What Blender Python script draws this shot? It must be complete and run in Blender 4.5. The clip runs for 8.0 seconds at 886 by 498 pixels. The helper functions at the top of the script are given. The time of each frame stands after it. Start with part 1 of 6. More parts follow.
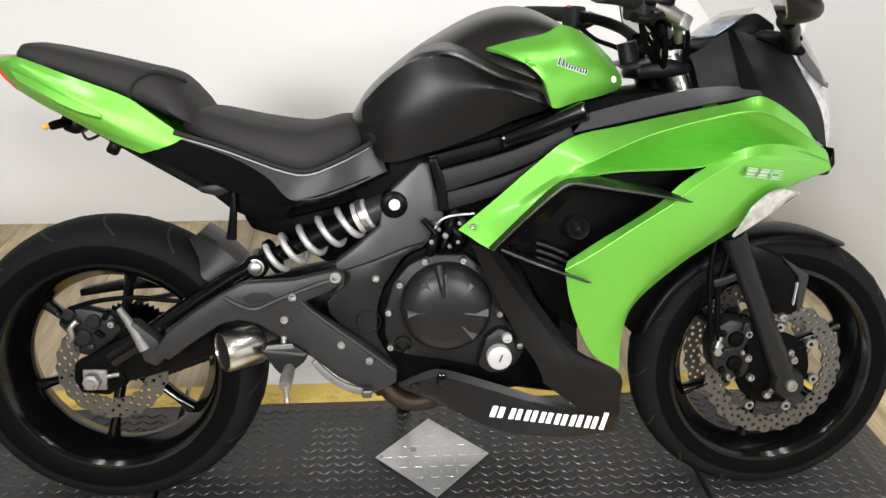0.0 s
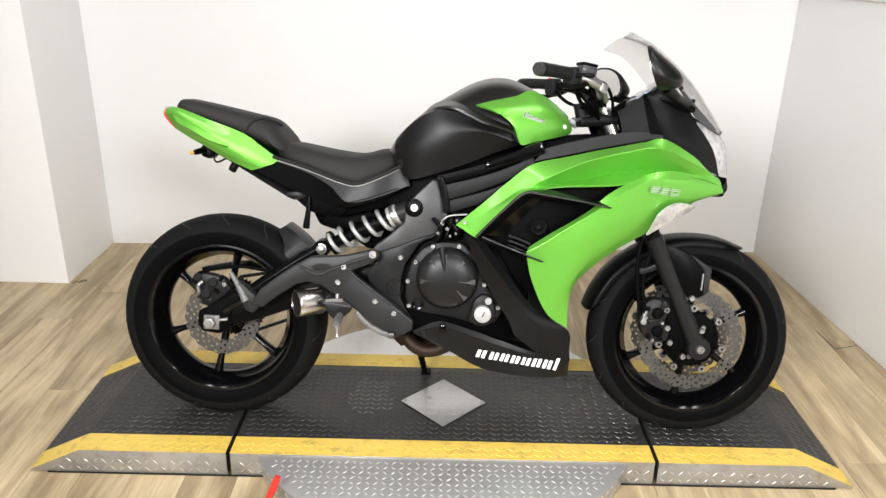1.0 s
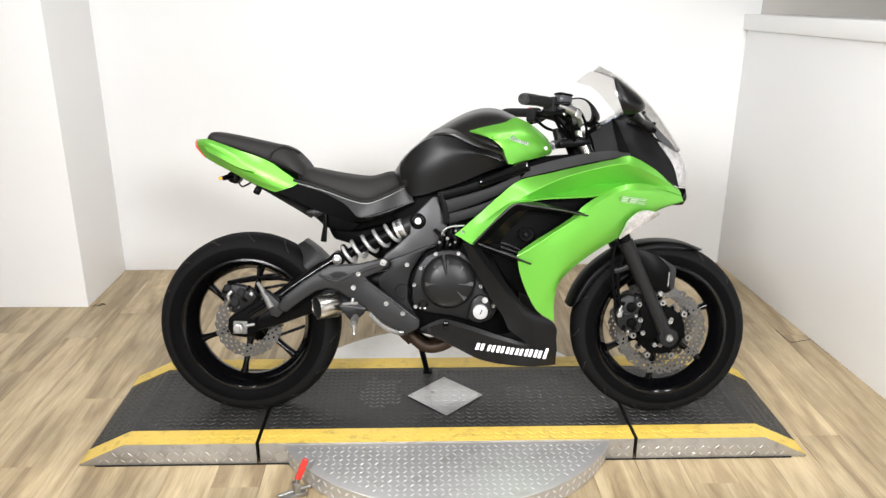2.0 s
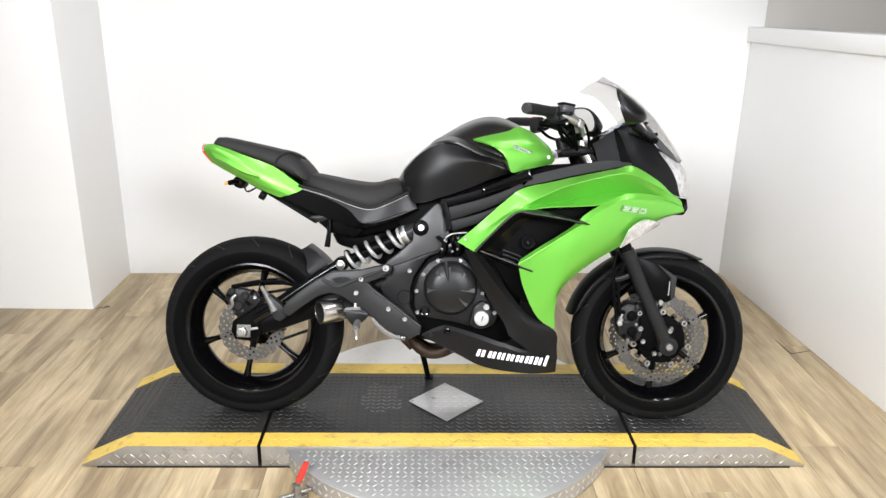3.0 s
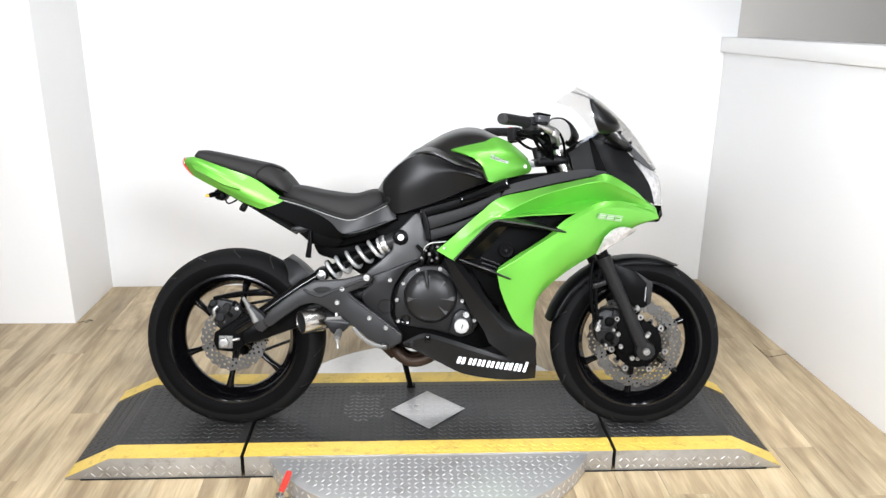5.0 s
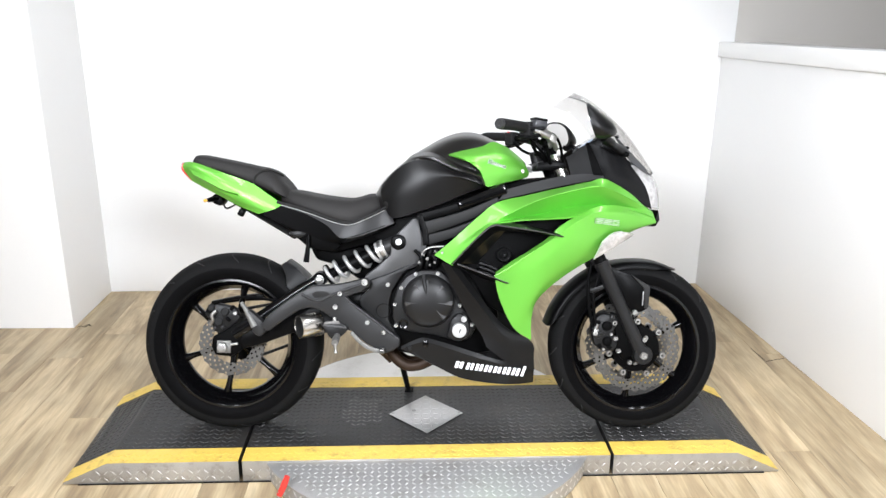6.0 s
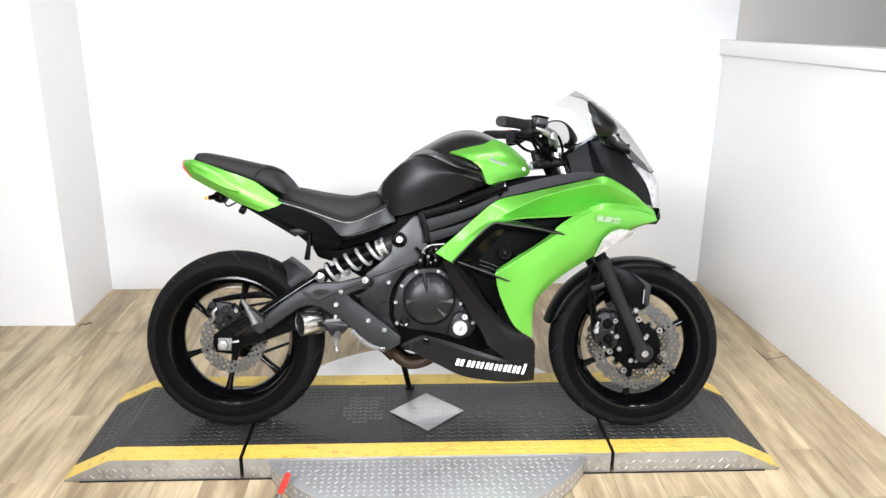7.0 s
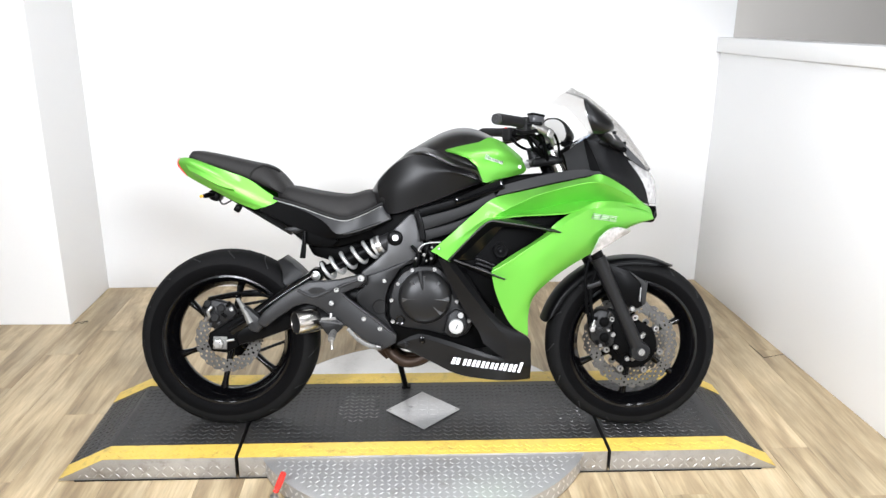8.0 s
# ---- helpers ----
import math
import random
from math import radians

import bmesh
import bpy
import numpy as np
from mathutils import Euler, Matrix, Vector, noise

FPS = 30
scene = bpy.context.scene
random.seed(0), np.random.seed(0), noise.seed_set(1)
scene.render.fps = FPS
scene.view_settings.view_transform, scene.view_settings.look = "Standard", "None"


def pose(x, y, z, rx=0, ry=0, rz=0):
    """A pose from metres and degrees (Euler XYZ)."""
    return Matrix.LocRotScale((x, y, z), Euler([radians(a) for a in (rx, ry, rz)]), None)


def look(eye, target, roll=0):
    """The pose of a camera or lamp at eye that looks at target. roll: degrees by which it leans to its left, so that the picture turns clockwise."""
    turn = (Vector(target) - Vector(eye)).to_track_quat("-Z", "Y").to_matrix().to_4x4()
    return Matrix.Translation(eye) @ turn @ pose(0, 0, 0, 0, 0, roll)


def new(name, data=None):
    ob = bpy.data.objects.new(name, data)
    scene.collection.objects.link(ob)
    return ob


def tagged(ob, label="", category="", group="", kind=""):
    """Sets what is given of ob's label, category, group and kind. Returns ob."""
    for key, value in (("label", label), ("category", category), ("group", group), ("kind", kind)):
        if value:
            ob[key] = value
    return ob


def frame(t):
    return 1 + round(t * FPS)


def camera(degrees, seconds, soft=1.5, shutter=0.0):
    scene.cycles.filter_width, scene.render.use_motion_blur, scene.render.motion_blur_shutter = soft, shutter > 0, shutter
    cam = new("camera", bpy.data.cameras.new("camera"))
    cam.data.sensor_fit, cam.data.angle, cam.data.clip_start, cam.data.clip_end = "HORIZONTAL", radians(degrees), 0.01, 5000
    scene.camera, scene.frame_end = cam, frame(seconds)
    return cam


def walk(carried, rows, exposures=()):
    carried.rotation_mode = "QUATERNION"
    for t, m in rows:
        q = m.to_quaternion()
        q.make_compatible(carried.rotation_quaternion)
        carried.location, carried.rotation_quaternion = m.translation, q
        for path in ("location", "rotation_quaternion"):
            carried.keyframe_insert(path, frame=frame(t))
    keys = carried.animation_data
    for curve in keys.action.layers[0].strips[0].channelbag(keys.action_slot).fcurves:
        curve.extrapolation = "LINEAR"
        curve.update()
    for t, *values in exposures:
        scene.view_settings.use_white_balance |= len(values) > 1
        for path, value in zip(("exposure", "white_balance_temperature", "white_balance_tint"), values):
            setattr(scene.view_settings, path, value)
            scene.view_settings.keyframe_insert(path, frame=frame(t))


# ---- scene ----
cam = camera(59.1, 8.0, soft=1.45)
PATH = [
    (0, (-0.164, -1.407, 1.361), (0.025, 0.367, 0.458), 2.0),
    (0.2, (-0.131, -1.586, 1.405), (0.009, 0.193, 0.502), 1.6),
    (0.5, (-0.098, -1.793, 1.431), (-0.011, 0.049, 0.657), 1.6),
    (0.8, (-0.049, -2.012, 1.474), (-0.005, -0.163, 0.714), 1.7),
    (1, (-0.033, -2.13, 1.482), (-0.032, -0.275, 0.734), 1.3),
    (1.2, (-0.051, -2.232, 1.49), (-0.042, -0.364, 0.775), 1.8),
    (1.5, (-0.104, -2.372, 1.487), (-0.052, -0.504, 0.774), 1.1),
    (1.7, (-0.117, -2.438, 1.515), (-0.044, -0.559, 0.836), 0.3),
    (2.8, (-0.111, -2.482, 1.527), (-0.075, -0.592, 0.874), 1.1),
    (3, (-0.113, -2.487, 1.527), (-0.058, -0.595, 0.88), 1.0),
    (3.5, (-0.106, -2.5, 1.525), (-0.024, -0.61, 0.876), 0.7),
    (4, (-0.102, -2.509, 1.528), (-0.022, -0.615, 0.89), 0.7),
    (4.5, (-0.098, -2.517, 1.531), (-0.01, -0.62, 0.902), 0.6),
    (6, (-0.09, -2.528, 1.536), (0.004, -0.626, 0.926), 0.6),
    (6.5, (-0.09, -2.528, 1.532), (0.008, -0.626, 0.921), 0.4),
    (7, (-0.089, -2.529, 1.534), (0.002, -0.628, 0.92), 0.6),
    (7.5, (-0.085, -2.529, 1.532), (0.005, -0.628, 0.917), 0.6),
    (8, (-0.079, -2.522, 1.531), (0.015, -0.622, 0.913), 0.6),
]
EXPOSURES = [(0.0, -0.51, 6300, 11), (1.0, -0.45, 6350, 11), (1.7, -0.40, 6300, 11), (2.8, -0.34, 6150, 11), (4.0, -0.28, 6050, 11), (6.0, -0.18, 5960, 11), (8.0, -0.18, 5960, 11)]
walk(cam, [(t, look(eye, target, roll)) for t, eye, target, roll in PATH], EXPOSURES)

# ---- light ----
world = bpy.data.worlds.new("world")
scene.world = world
world.use_nodes = True
world.node_tree.nodes["Background"].inputs[0].default_value = (0.9, 0.93, 1.0, 1)
world.node_tree.nodes["Background"].inputs[1].default_value = 0.1


def area_lamp(x, y, z, sx, sy, watts, color, turn=0.0):
    data = bpy.data.lights.new("ceiling_or_fill", "AREA")
    data.shape, data.size, data.size_y, data.energy, data.color = "RECTANGLE", sx, sy, watts, color
    ob = new("ceiling_or_fill", data)
    ob.matrix_world = pose(x, y, z, 0, 0, turn)
    return ob


LAMP = (1.0, 0.985, 0.955)
# pairs of tubes over the bay, panels behind it
for x, k in ((-1.55, 1.0), (-0.95, 1.0), (0.95, 0.95), (1.45, 0.95)):
    area_lamp(x, -0.55, 2.74, 0.14, 1.2, 16 * k, LAMP)
for x, k in ((-1.2, 1.0), (1.2, 0.9)):
    area_lamp(x, -2.7, 2.74, 0.6, 1.2, 38 * k, LAMP)
# fill lights added further back, tipped towards the two sides of the bay
for x, watts, aim in ((-1.5, 122, (1.6, 0.3, 0.35)), (1.3, 82, (-1.4, 1.0, 0.25))):
    lamp = area_lamp(x, -3.9, 2.60, 1.0, 1.0, watts, LAMP)
    lamp.data.spread = radians(95)
    lamp.matrix_world = look((x, -3.9, 2.60), aim)


# ---- materials ----
def material(name, color, rough=0.5, metal=0.0, spread=0.12, scale=8.0, grain=0.08, fine=220.0, bump=0.1, coat=0.0, spec=0.5, stretch=(1, 1, 1), wear=0.15, coat_rough=0.04, dirt=0.0, dirt_size=14.0, dirt_color=(0.05, 0.04, 0.03)):
    """A surface with stains at one scale, grain at another, fine relief, and patches of dirt."""
    m = bpy.data.materials.new(name)
    m.use_nodes = True
    nt = m.node_tree
    b = nt.nodes["Principled BSDF"]
    co = nt.nodes.new("ShaderNodeTexCoord")
    mp = nt.nodes.new("ShaderNodeMapping")
    mp.inputs["Scale"].default_value = stretch
    nt.links.new(co.outputs["Object"], mp.inputs["Vector"])
    n1, n2 = nt.nodes.new("ShaderNodeTexNoise"), nt.nodes.new("ShaderNodeTexNoise")
    n1.inputs["Scale"].default_value, n1.inputs["Detail"].default_value = scale, 5
    n2.inputs["Scale"].default_value, n2.inputs["Detail"].default_value = fine, 2
    for n in (n1, n2):
        nt.links.new(mp.outputs["Vector"], n.inputs["Vector"])
    ramp = nt.nodes.new("ShaderNodeMix")
    ramp.data_type = "RGBA"
    ramp.inputs["A"].default_value = (*[c * (1 - spread) for c in color], 1)
    ramp.inputs["B"].default_value = (*[min(1, c * (1 + spread)) for c in color], 1)
    nt.links.new(n1.outputs["Fac"], ramp.inputs["Factor"])
    mul = nt.nodes.new("ShaderNodeMix")
    mul.data_type, mul.blend_type = "RGBA", "MULTIPLY"
    mul.inputs["Factor"].default_value = 1.0
    gr = nt.nodes.new("ShaderNodeMapRange")
    gr.inputs["To Min"].default_value, gr.inputs["To Max"].default_value = 1 - grain, 1 + grain
    nt.links.new(n2.outputs["Fac"], gr.inputs["Value"])
    nt.links.new(ramp.outputs["Result"], mul.inputs["A"])
    nt.links.new(gr.outputs["Result"], mul.inputs["B"])
    if dirt:
        n3, dr, dm = nt.nodes.new("ShaderNodeTexNoise"), nt.nodes.new("ShaderNodeMapRange"), nt.nodes.new("ShaderNodeMix")
        n3.inputs["Scale"].default_value, n3.inputs["Detail"].default_value, n3.inputs["Roughness"].default_value = dirt_size, 8, 0.7
        nt.links.new(co.outputs["Object"], n3.inputs["Vector"])
        dr.inputs["From Min"].default_value, dr.inputs["From Max"].default_value, dr.inputs["To Max"].default_value = 0.52, 0.68, dirt
        nt.links.new(n3.outputs["Fac"], dr.inputs["Value"])
        dm.data_type = "RGBA"
        dm.inputs["B"].default_value = (*dirt_color, 1)
        nt.links.new(dr.outputs["Result"], dm.inputs["Factor"])
        nt.links.new(mul.outputs["Result"], dm.inputs["A"])
        nt.links.new(dm.outputs["Result"], b.inputs["Base Color"])
    else:
        nt.links.new(mul.outputs["Result"], b.inputs["Base Color"])
    rr = nt.nodes.new("ShaderNodeMapRange")
    rr.inputs["To Min"].default_value, rr.inputs["To Max"].default_value = max(0.02, rough * (1 - wear)), min(1, rough * (1 + wear))
    nt.links.new(n1.outputs["Fac"], rr.inputs["Value"])
    nt.links.new(rr.outputs["Result"], b.inputs["Roughness"])
    b.inputs["Metallic"].default_value = metal
    b.inputs["Coat Weight"].default_value = coat
    b.inputs["Coat Roughness"].default_value = coat_rough
    b.inputs["Specular IOR Level"].default_value = spec
    if bump:
        bp = nt.nodes.new("ShaderNodeBump")
        bp.inputs["Strength"].default_value, bp.inputs["Distance"].default_value = bump, 0.001
        nt.links.new(n2.outputs["Fac"], bp.inputs["Height"])
        nt.links.new(bp.outputs["Normal"], b.inputs["Normal"])
    return m


WALL = material("white_wall_paint", (0.82, 0.818, 0.812), 0.45, spread=0.03, scale=1.5, grain=0.01, fine=90, bump=0.06)
# grey for the wall where light falls off, and for the scuffs
SHADE_AND_SCUFF = material("shaded_wall_and_scuff_grey", (0.44, 0.42, 0.39), 0.6, spread=0.03, scale=1.5, grain=0.01, fine=90, bump=0.06)
# dark base colour stands for the low light in the rest of the hall
DIM_WALL = material("wall_coloured_dim", (0.13, 0.124, 0.114), 0.7, spread=0.08, scale=1.5, grain=0.02, fine=90, bump=0.06)
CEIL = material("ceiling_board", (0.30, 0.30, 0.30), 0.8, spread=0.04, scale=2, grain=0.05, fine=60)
GREEN = material("candy_green_paint", (0.150, 0.470, 0.052), 0.42, 0.58, spread=0.02, scale=2, grain=0.03, fine=900, bump=0.0, coat=0.40, wear=0.0, coat_rough=0.11)
SATIN = material("satin_black_plastic", (0.0022, 0.0022, 0.0024), 0.34, spread=0.15, scale=9, grain=0.2, fine=500, bump=0.05, spec=0.07)
MATT = material("matt_black_plastic", (0.0022, 0.0022, 0.0023), 0.48, spread=0.15, scale=9, grain=0.25, fine=600, bump=0.15, spec=0.03)
SEMI = material("semi_gloss_black_plastic", (0.0040, 0.0040, 0.0042), 0.36, spread=0.15, scale=9, grain=0.15, fine=500, bump=0.04, spec=0.25)
CHARCOAL = material("charcoal_grey_plastic", (0.0108, 0.0108, 0.0112), 0.5, spread=0.12, scale=8, grain=0.2, fine=500, bump=0.12, spec=0.18)
TANKTOP = material("satin_black_tank_paint", (0.0062, 0.0057, 0.0054), 0.30, spread=0.1, scale=5, grain=0.15, fine=700, bump=0.03, spec=0.6)
GLOSS = material("gloss_black_paint", (0.0018, 0.0018, 0.0021), 0.15, spread=0.1, scale=6, grain=0.1, fine=400, bump=0.0, coat=0.12, spec=0.28)
TANKBLACK = material("black_tank_cover", (0.0038, 0.0037, 0.0039), 0.38, spread=0.15, scale=5, grain=0.2, fine=700, bump=0.05, spec=0.24)
LEATHER = material("black_seat_vinyl", (0.0195, 0.0185, 0.0180), 0.6, spread=0.15, scale=7, grain=0.3, fine=420, bump=0.5, spec=0.2)
GREYMETAL = material("dark_grey_frame_paint", (0.0255, 0.0255, 0.0262), 0.40, 0.2, spread=0.1, scale=7, grain=0.12, fine=500, bump=0.1, spec=0.20)
CASE = material("charcoal_engine_paint", (0.0125, 0.0125, 0.0128), 0.40, 0.2, spread=0.12, scale=8, grain=0.15, fine=500, bump=0.15, spec=0.2)
TREADRUB = material("dusty_tread_rubber", (0.0078, 0.0078, 0.0079), 0.65, spread=0.25, scale=14, grain=0.3, fine=300, bump=0.3, spec=0.04)
RUBBER = material("tyre_rubber", (0.0027, 0.0027, 0.0028), 0.5, spread=0.2, scale=11, grain=0.25, fine=300, bump=0.3, spec=0.02)
STEEL = material("brushed_steel", (0.36, 0.355, 0.345), 0.42, 1.0, spread=0.12, scale=12, grain=0.15, fine=300, bump=0.1)
DISC = material("brake_disc_steel", (0.145, 0.142, 0.136), 0.36, 0.9, spread=0.15, scale=20, grain=0.2, fine=500, bump=0.1)
CHROME = material("polished_steel", (0.52, 0.50, 0.47), 0.26, 1.0, spread=0.05, scale=9, grain=0.04, fine=300, bump=0.0)
SPRING = material("silver_spring_paint", (0.50, 0.50, 0.49), 0.35, 0.5, spread=0.05, scale=9, grain=0.05, fine=300, bump=0.05)
RUST = material("heat_stained_header", (0.026, 0.013, 0.006), 0.55, 0.5, spread=0.5, scale=18, grain=0.3, fine=300, bump=0.3)
PLATE = material("aluminium_tread_plate", (0.50, 0.495, 0.49), 0.36, 0.7, spread=0.12, scale=6, grain=0.12, fine=260, bump=0.15, dirt=0.35, dirt_size=9, dirt_color=(0.28, 0.25, 0.21))
SKIRT = material("scuffed_aluminium_skirt", (0.40, 0.39, 0.37), 0.36, 0.7, spread=0.25, scale=14, grain=0.15, fine=260, bump=0.2, dirt=0.5, dirt_size=18, dirt_color=(0.14, 0.115, 0.085))
DECK = material("worn_black_deck_paint", (0.0185, 0.0183, 0.018), 0.40, spread=0.6, scale=4, grain=0.3, fine=240, bump=0.25, spec=0.45, dirt=0.6, dirt_size=7, dirt_color=(0.031, 0.026, 0.021))
YELLOW = material("yellow_edge_paint", (0.66, 0.465, 0.085), 0.42, spread=0.10, scale=9, grain=0.12, fine=240, bump=0.15, dirt=0.55, dirt_size=22, dirt_color=(0.16, 0.11, 0.04))
CAPGREY = material("pale_grey_cap_and_highlight", (0.40, 0.40, 0.395), 0.5, 0.2, spread=0.08, scale=30, grain=0.1, fine=400, bump=0.1, spec=0.3)
SPARGREY = material("mid_grey_frame_and_highlight", (0.058, 0.058, 0.059), 0.40, 0.2, spread=0.1, scale=7, grain=0.12, fine=500, bump=0.1, spec=0.25)
DUCT = material("polished_black_duct", (0.0020, 0.0024, 0.0020), 0.32, spread=0.1, scale=6, grain=0.1, fine=400, bump=0.0, coat=0.6, coat_rough=0.38)
ENGINE = material("satin_charcoal_cover_paint", (0.0115, 0.0115, 0.0118), 0.36, 0.2, spread=0.12, scale=12, grain=0.15, fine=500, bump=0.12, spec=0.3)
ZINC = material("dull_zinc_plate", (0.17, 0.168, 0.160), 0.55, 0.5, spread=0.3, scale=40, grain=0.25, fine=400, bump=0.2, spec=0.3, dirt=0.5, dirt_size=60, dirt_color=(0.03, 0.028, 0.025))
# grey of the trim; also colours the lit seat facet and fin edges
TRIMGREY = material("grey_trim_and_lit_edges", (0.030, 0.030, 0.031), 0.32, spread=0.12, scale=8, grain=0.2, fine=500, bump=0.12, spec=0.45)
NOSE = material("dark_nose_plastic", (0.0055, 0.0055, 0.0060), 0.42, spread=0.15, scale=9, grain=0.2, fine=600, bump=0.12, spec=0.14)
BELLY = material("worn_satin_black_belly", (0.0050, 0.0050, 0.0053), 0.38, spread=0.2, scale=6, grain=0.2, fine=500, bump=0.06, spec=0.20)
SMOKE = material("smoked_reservoir_plastic", (0.045, 0.046, 0.050), 0.3, spread=0.2, scale=30, grain=0.1, fine=300, bump=0.0, spec=0.4)
DISPLAY = material("grey_blue_display", (0.20, 0.25, 0.34), 0.15, spread=0.2, scale=30, grain=0.1, bump=0.0, coat=0.6)
RED = material("red_rubber_grip", (0.62, 0.03, 0.02), 0.4, spread=0.1, scale=20, grain=0.1)
REDLENS = material("red_lamp_lens", (0.55, 0.035, 0.03), 0.15, spread=0.1, scale=30, grain=0.1, bump=0.0, coat=0.5)
AMBER = material("amber_lens", (0.75, 0.42, 0.06), 0.2, spread=0.1, scale=30, grain=0.1)
LENS = material("clear_lamp_lens", (0.52, 0.51, 0.51), 0.16, 0.4, spread=0.6, scale=55, grain=0.3, fine=75, bump=1.0, coat=0.8)
WHITE = material("white_marking", (0.82, 0.82, 0.82), 0.4, spread=0.03, scale=10, grain=0.05)
BRIGHT = material("polished_tread_tops", (0.74, 0.735, 0.73), 0.34, 0.6, spread=0.12, scale=8, grain=0.15, fine=260, bump=0.1)
WORN = material("bare_worn_tread_tops", (0.145, 0.142, 0.138), 0.36, 0.6, spread=0.5, scale=25, grain=0.3, fine=240, bump=0.2)
TREAD = material("worn_tread_tops", (0.050, 0.049, 0.048), 0.38, 0.45, spread=0.8, scale=5, grain=0.3, fine=240, bump=0.2)
PALE = material("pale_bare_plate", (0.74, 0.72, 0.69), 0.32, 0.15, spread=0.06, scale=6, grain=0.06, fine=200, bump=0.08, dirt=0.3, dirt_size=16, dirt_color=(0.45, 0.40, 0.34))
DARK = material("dark_joint", (0.003, 0.0028, 0.0026), 0.8, spread=0.2, scale=20, grain=0.2)


def clear_material(name, tint, rough=0.02):
    m = bpy.data.materials.new(name)
    m.use_nodes = True
    nt = m.node_tree
    nt.nodes.remove(nt.nodes["Principled BSDF"])
    gl, tr, mix, fr = (nt.nodes.new(k) for k in ("ShaderNodeBsdfGlossy", "ShaderNodeBsdfTransparent", "ShaderNodeMixShader", "ShaderNodeLayerWeight"))
    gl.inputs["Roughness"].default_value = rough
    tr.inputs["Color"].default_value = (*tint, 1)
    fr.inputs["Blend"].default_value = 0.5
    po, ma = nt.nodes.new("ShaderNodeMath"), nt.nodes.new("ShaderNodeMath")
    po.operation, po.inputs[1].default_value = "POWER", 4.0
    ma.operation, ma.inputs[1].default_value, ma.inputs[2].default_value = "MULTIPLY_ADD", 0.5, 0.04
    nt.links.new(fr.outputs["Facing"], po.inputs[0])
    nt.links.new(po.outputs[0], ma.inputs[0])
    nt.links.new(ma.outputs[0], mix.inputs[0])
    nt.links.new(tr.outputs[0], mix.inputs[1])
    nt.links.new(gl.outputs[0], mix.inputs[2])
    nt.links.new(mix.outputs[0], nt.nodes["Material Output"].inputs[0])
    return m


SCREEN = clear_material("clear_screen_plastic", (0.915, 0.91, 0.905))


def floor_material():
    """Vinyl planks: each one its own tone, with long streaks and knots."""
    m = bpy.data.materials.new("vinyl_oak_planks")
    m.use_nodes = True
    nt = m.node_tree
    b = nt.nodes["Principled BSDF"]
    info, co, mp, add = (nt.nodes.new(k) for k in ("ShaderNodeObjectInfo", "ShaderNodeTexCoord", "ShaderNodeMapping", "ShaderNodeVectorMath"))
    sc = nt.nodes.new("ShaderNodeMath")
    sc.operation = "MULTIPLY"
    sc.inputs[1].default_value = 37.0
    nt.links.new(info.outputs["Random"], sc.inputs[0])
    nt.links.new(co.outputs["Object"], add.inputs[0])
    nt.links.new(sc.outputs[0], add.inputs[1])
    nt.links.new(add.outputs[0], mp.inputs["Vector"])
    mp.inputs["Scale"].default_value = (17, 1.5, 13)
    n1, n2, n3 = (nt.nodes.new("ShaderNodeTexNoise") for _ in range(3))
    n1.inputs["Scale"].default_value, n1.inputs["Detail"].default_value, n1.inputs["Distortion"].default_value = 1.0, 5, 0.9
    n2.inputs["Scale"].default_value, n2.inputs["Detail"].default_value = 7.0, 4
    n3.inputs["Scale"].default_value, n3.inputs["Detail"].default_value = 3.2, 3
    nt.links.new(mp.outputs[0], n1.inputs["Vector"])
    nt.links.new(mp.outputs[0], n2.inputs["Vector"])
    nt.links.new(add.outputs[0], n3.inputs["Vector"])
    r1 = nt.nodes.new("ShaderNodeValToRGB")
    e = r1.color_ramp.elements
    e[0].position, e[0].color = 0.33, (0.262, 0.192, 0.111, 1)
    e[1].position, e[1].color = 0.66, (0.492, 0.394, 0.247, 1)
    mid = r1.color_ramp.elements.new(0.48)
    mid.color = (0.388, 0.298, 0.175, 1)
    nt.links.new(n1.outputs["Fac"], r1.inputs["Fac"])
    g = nt.nodes.new("ShaderNodeMapRange")
    g.inputs["From Min"].default_value, g.inputs["From Max"].default_value = 0.3, 0.7
    g.inputs["To Min"].default_value, g.inputs["To Max"].default_value = 0.86, 1.12
    nt.links.new(n2.outputs["Fac"], g.inputs["Value"])
    g3 = nt.nodes.new("ShaderNodeMapRange")
    g3.inputs["From Min"].default_value, g3.inputs["From Max"].default_value = 0.3, 0.7
    g3.inputs["To Min"].default_value, g3.inputs["To Max"].default_value = 0.84, 1.14
    nt.links.new(n3.outputs["Fac"], g3.inputs["Value"])
    t = nt.nodes.new("ShaderNodeMapRange")
    t.inputs["To Min"].default_value, t.inputs["To Max"].default_value = 0.84, 1.12
    nt.links.new(info.outputs["Random"], t.inputs["Value"])
    mm = nt.nodes.new("ShaderNodeMath")
    mm.operation = "MULTIPLY"
    m2 = nt.nodes.new("ShaderNodeMath")
    m2.operation = "MULTIPLY"
    nt.links.new(g.outputs[0], mm.inputs[0])
    nt.links.new(t.outputs[0], mm.inputs[1])
    nt.links.new(mm.outputs[0], m2.inputs[0])
    nt.links.new(g3.outputs[0], m2.inputs[1])
    mul = nt.nodes.new("ShaderNodeMix")
    mul.data_type, mul.blend_type = "RGBA", "MULTIPLY"
    mul.inputs["Factor"].default_value = 1.0
    nt.links.new(r1.outputs["Color"], mul.inputs["A"])
    nt.links.new(m2.outputs[0], mul.inputs["B"])
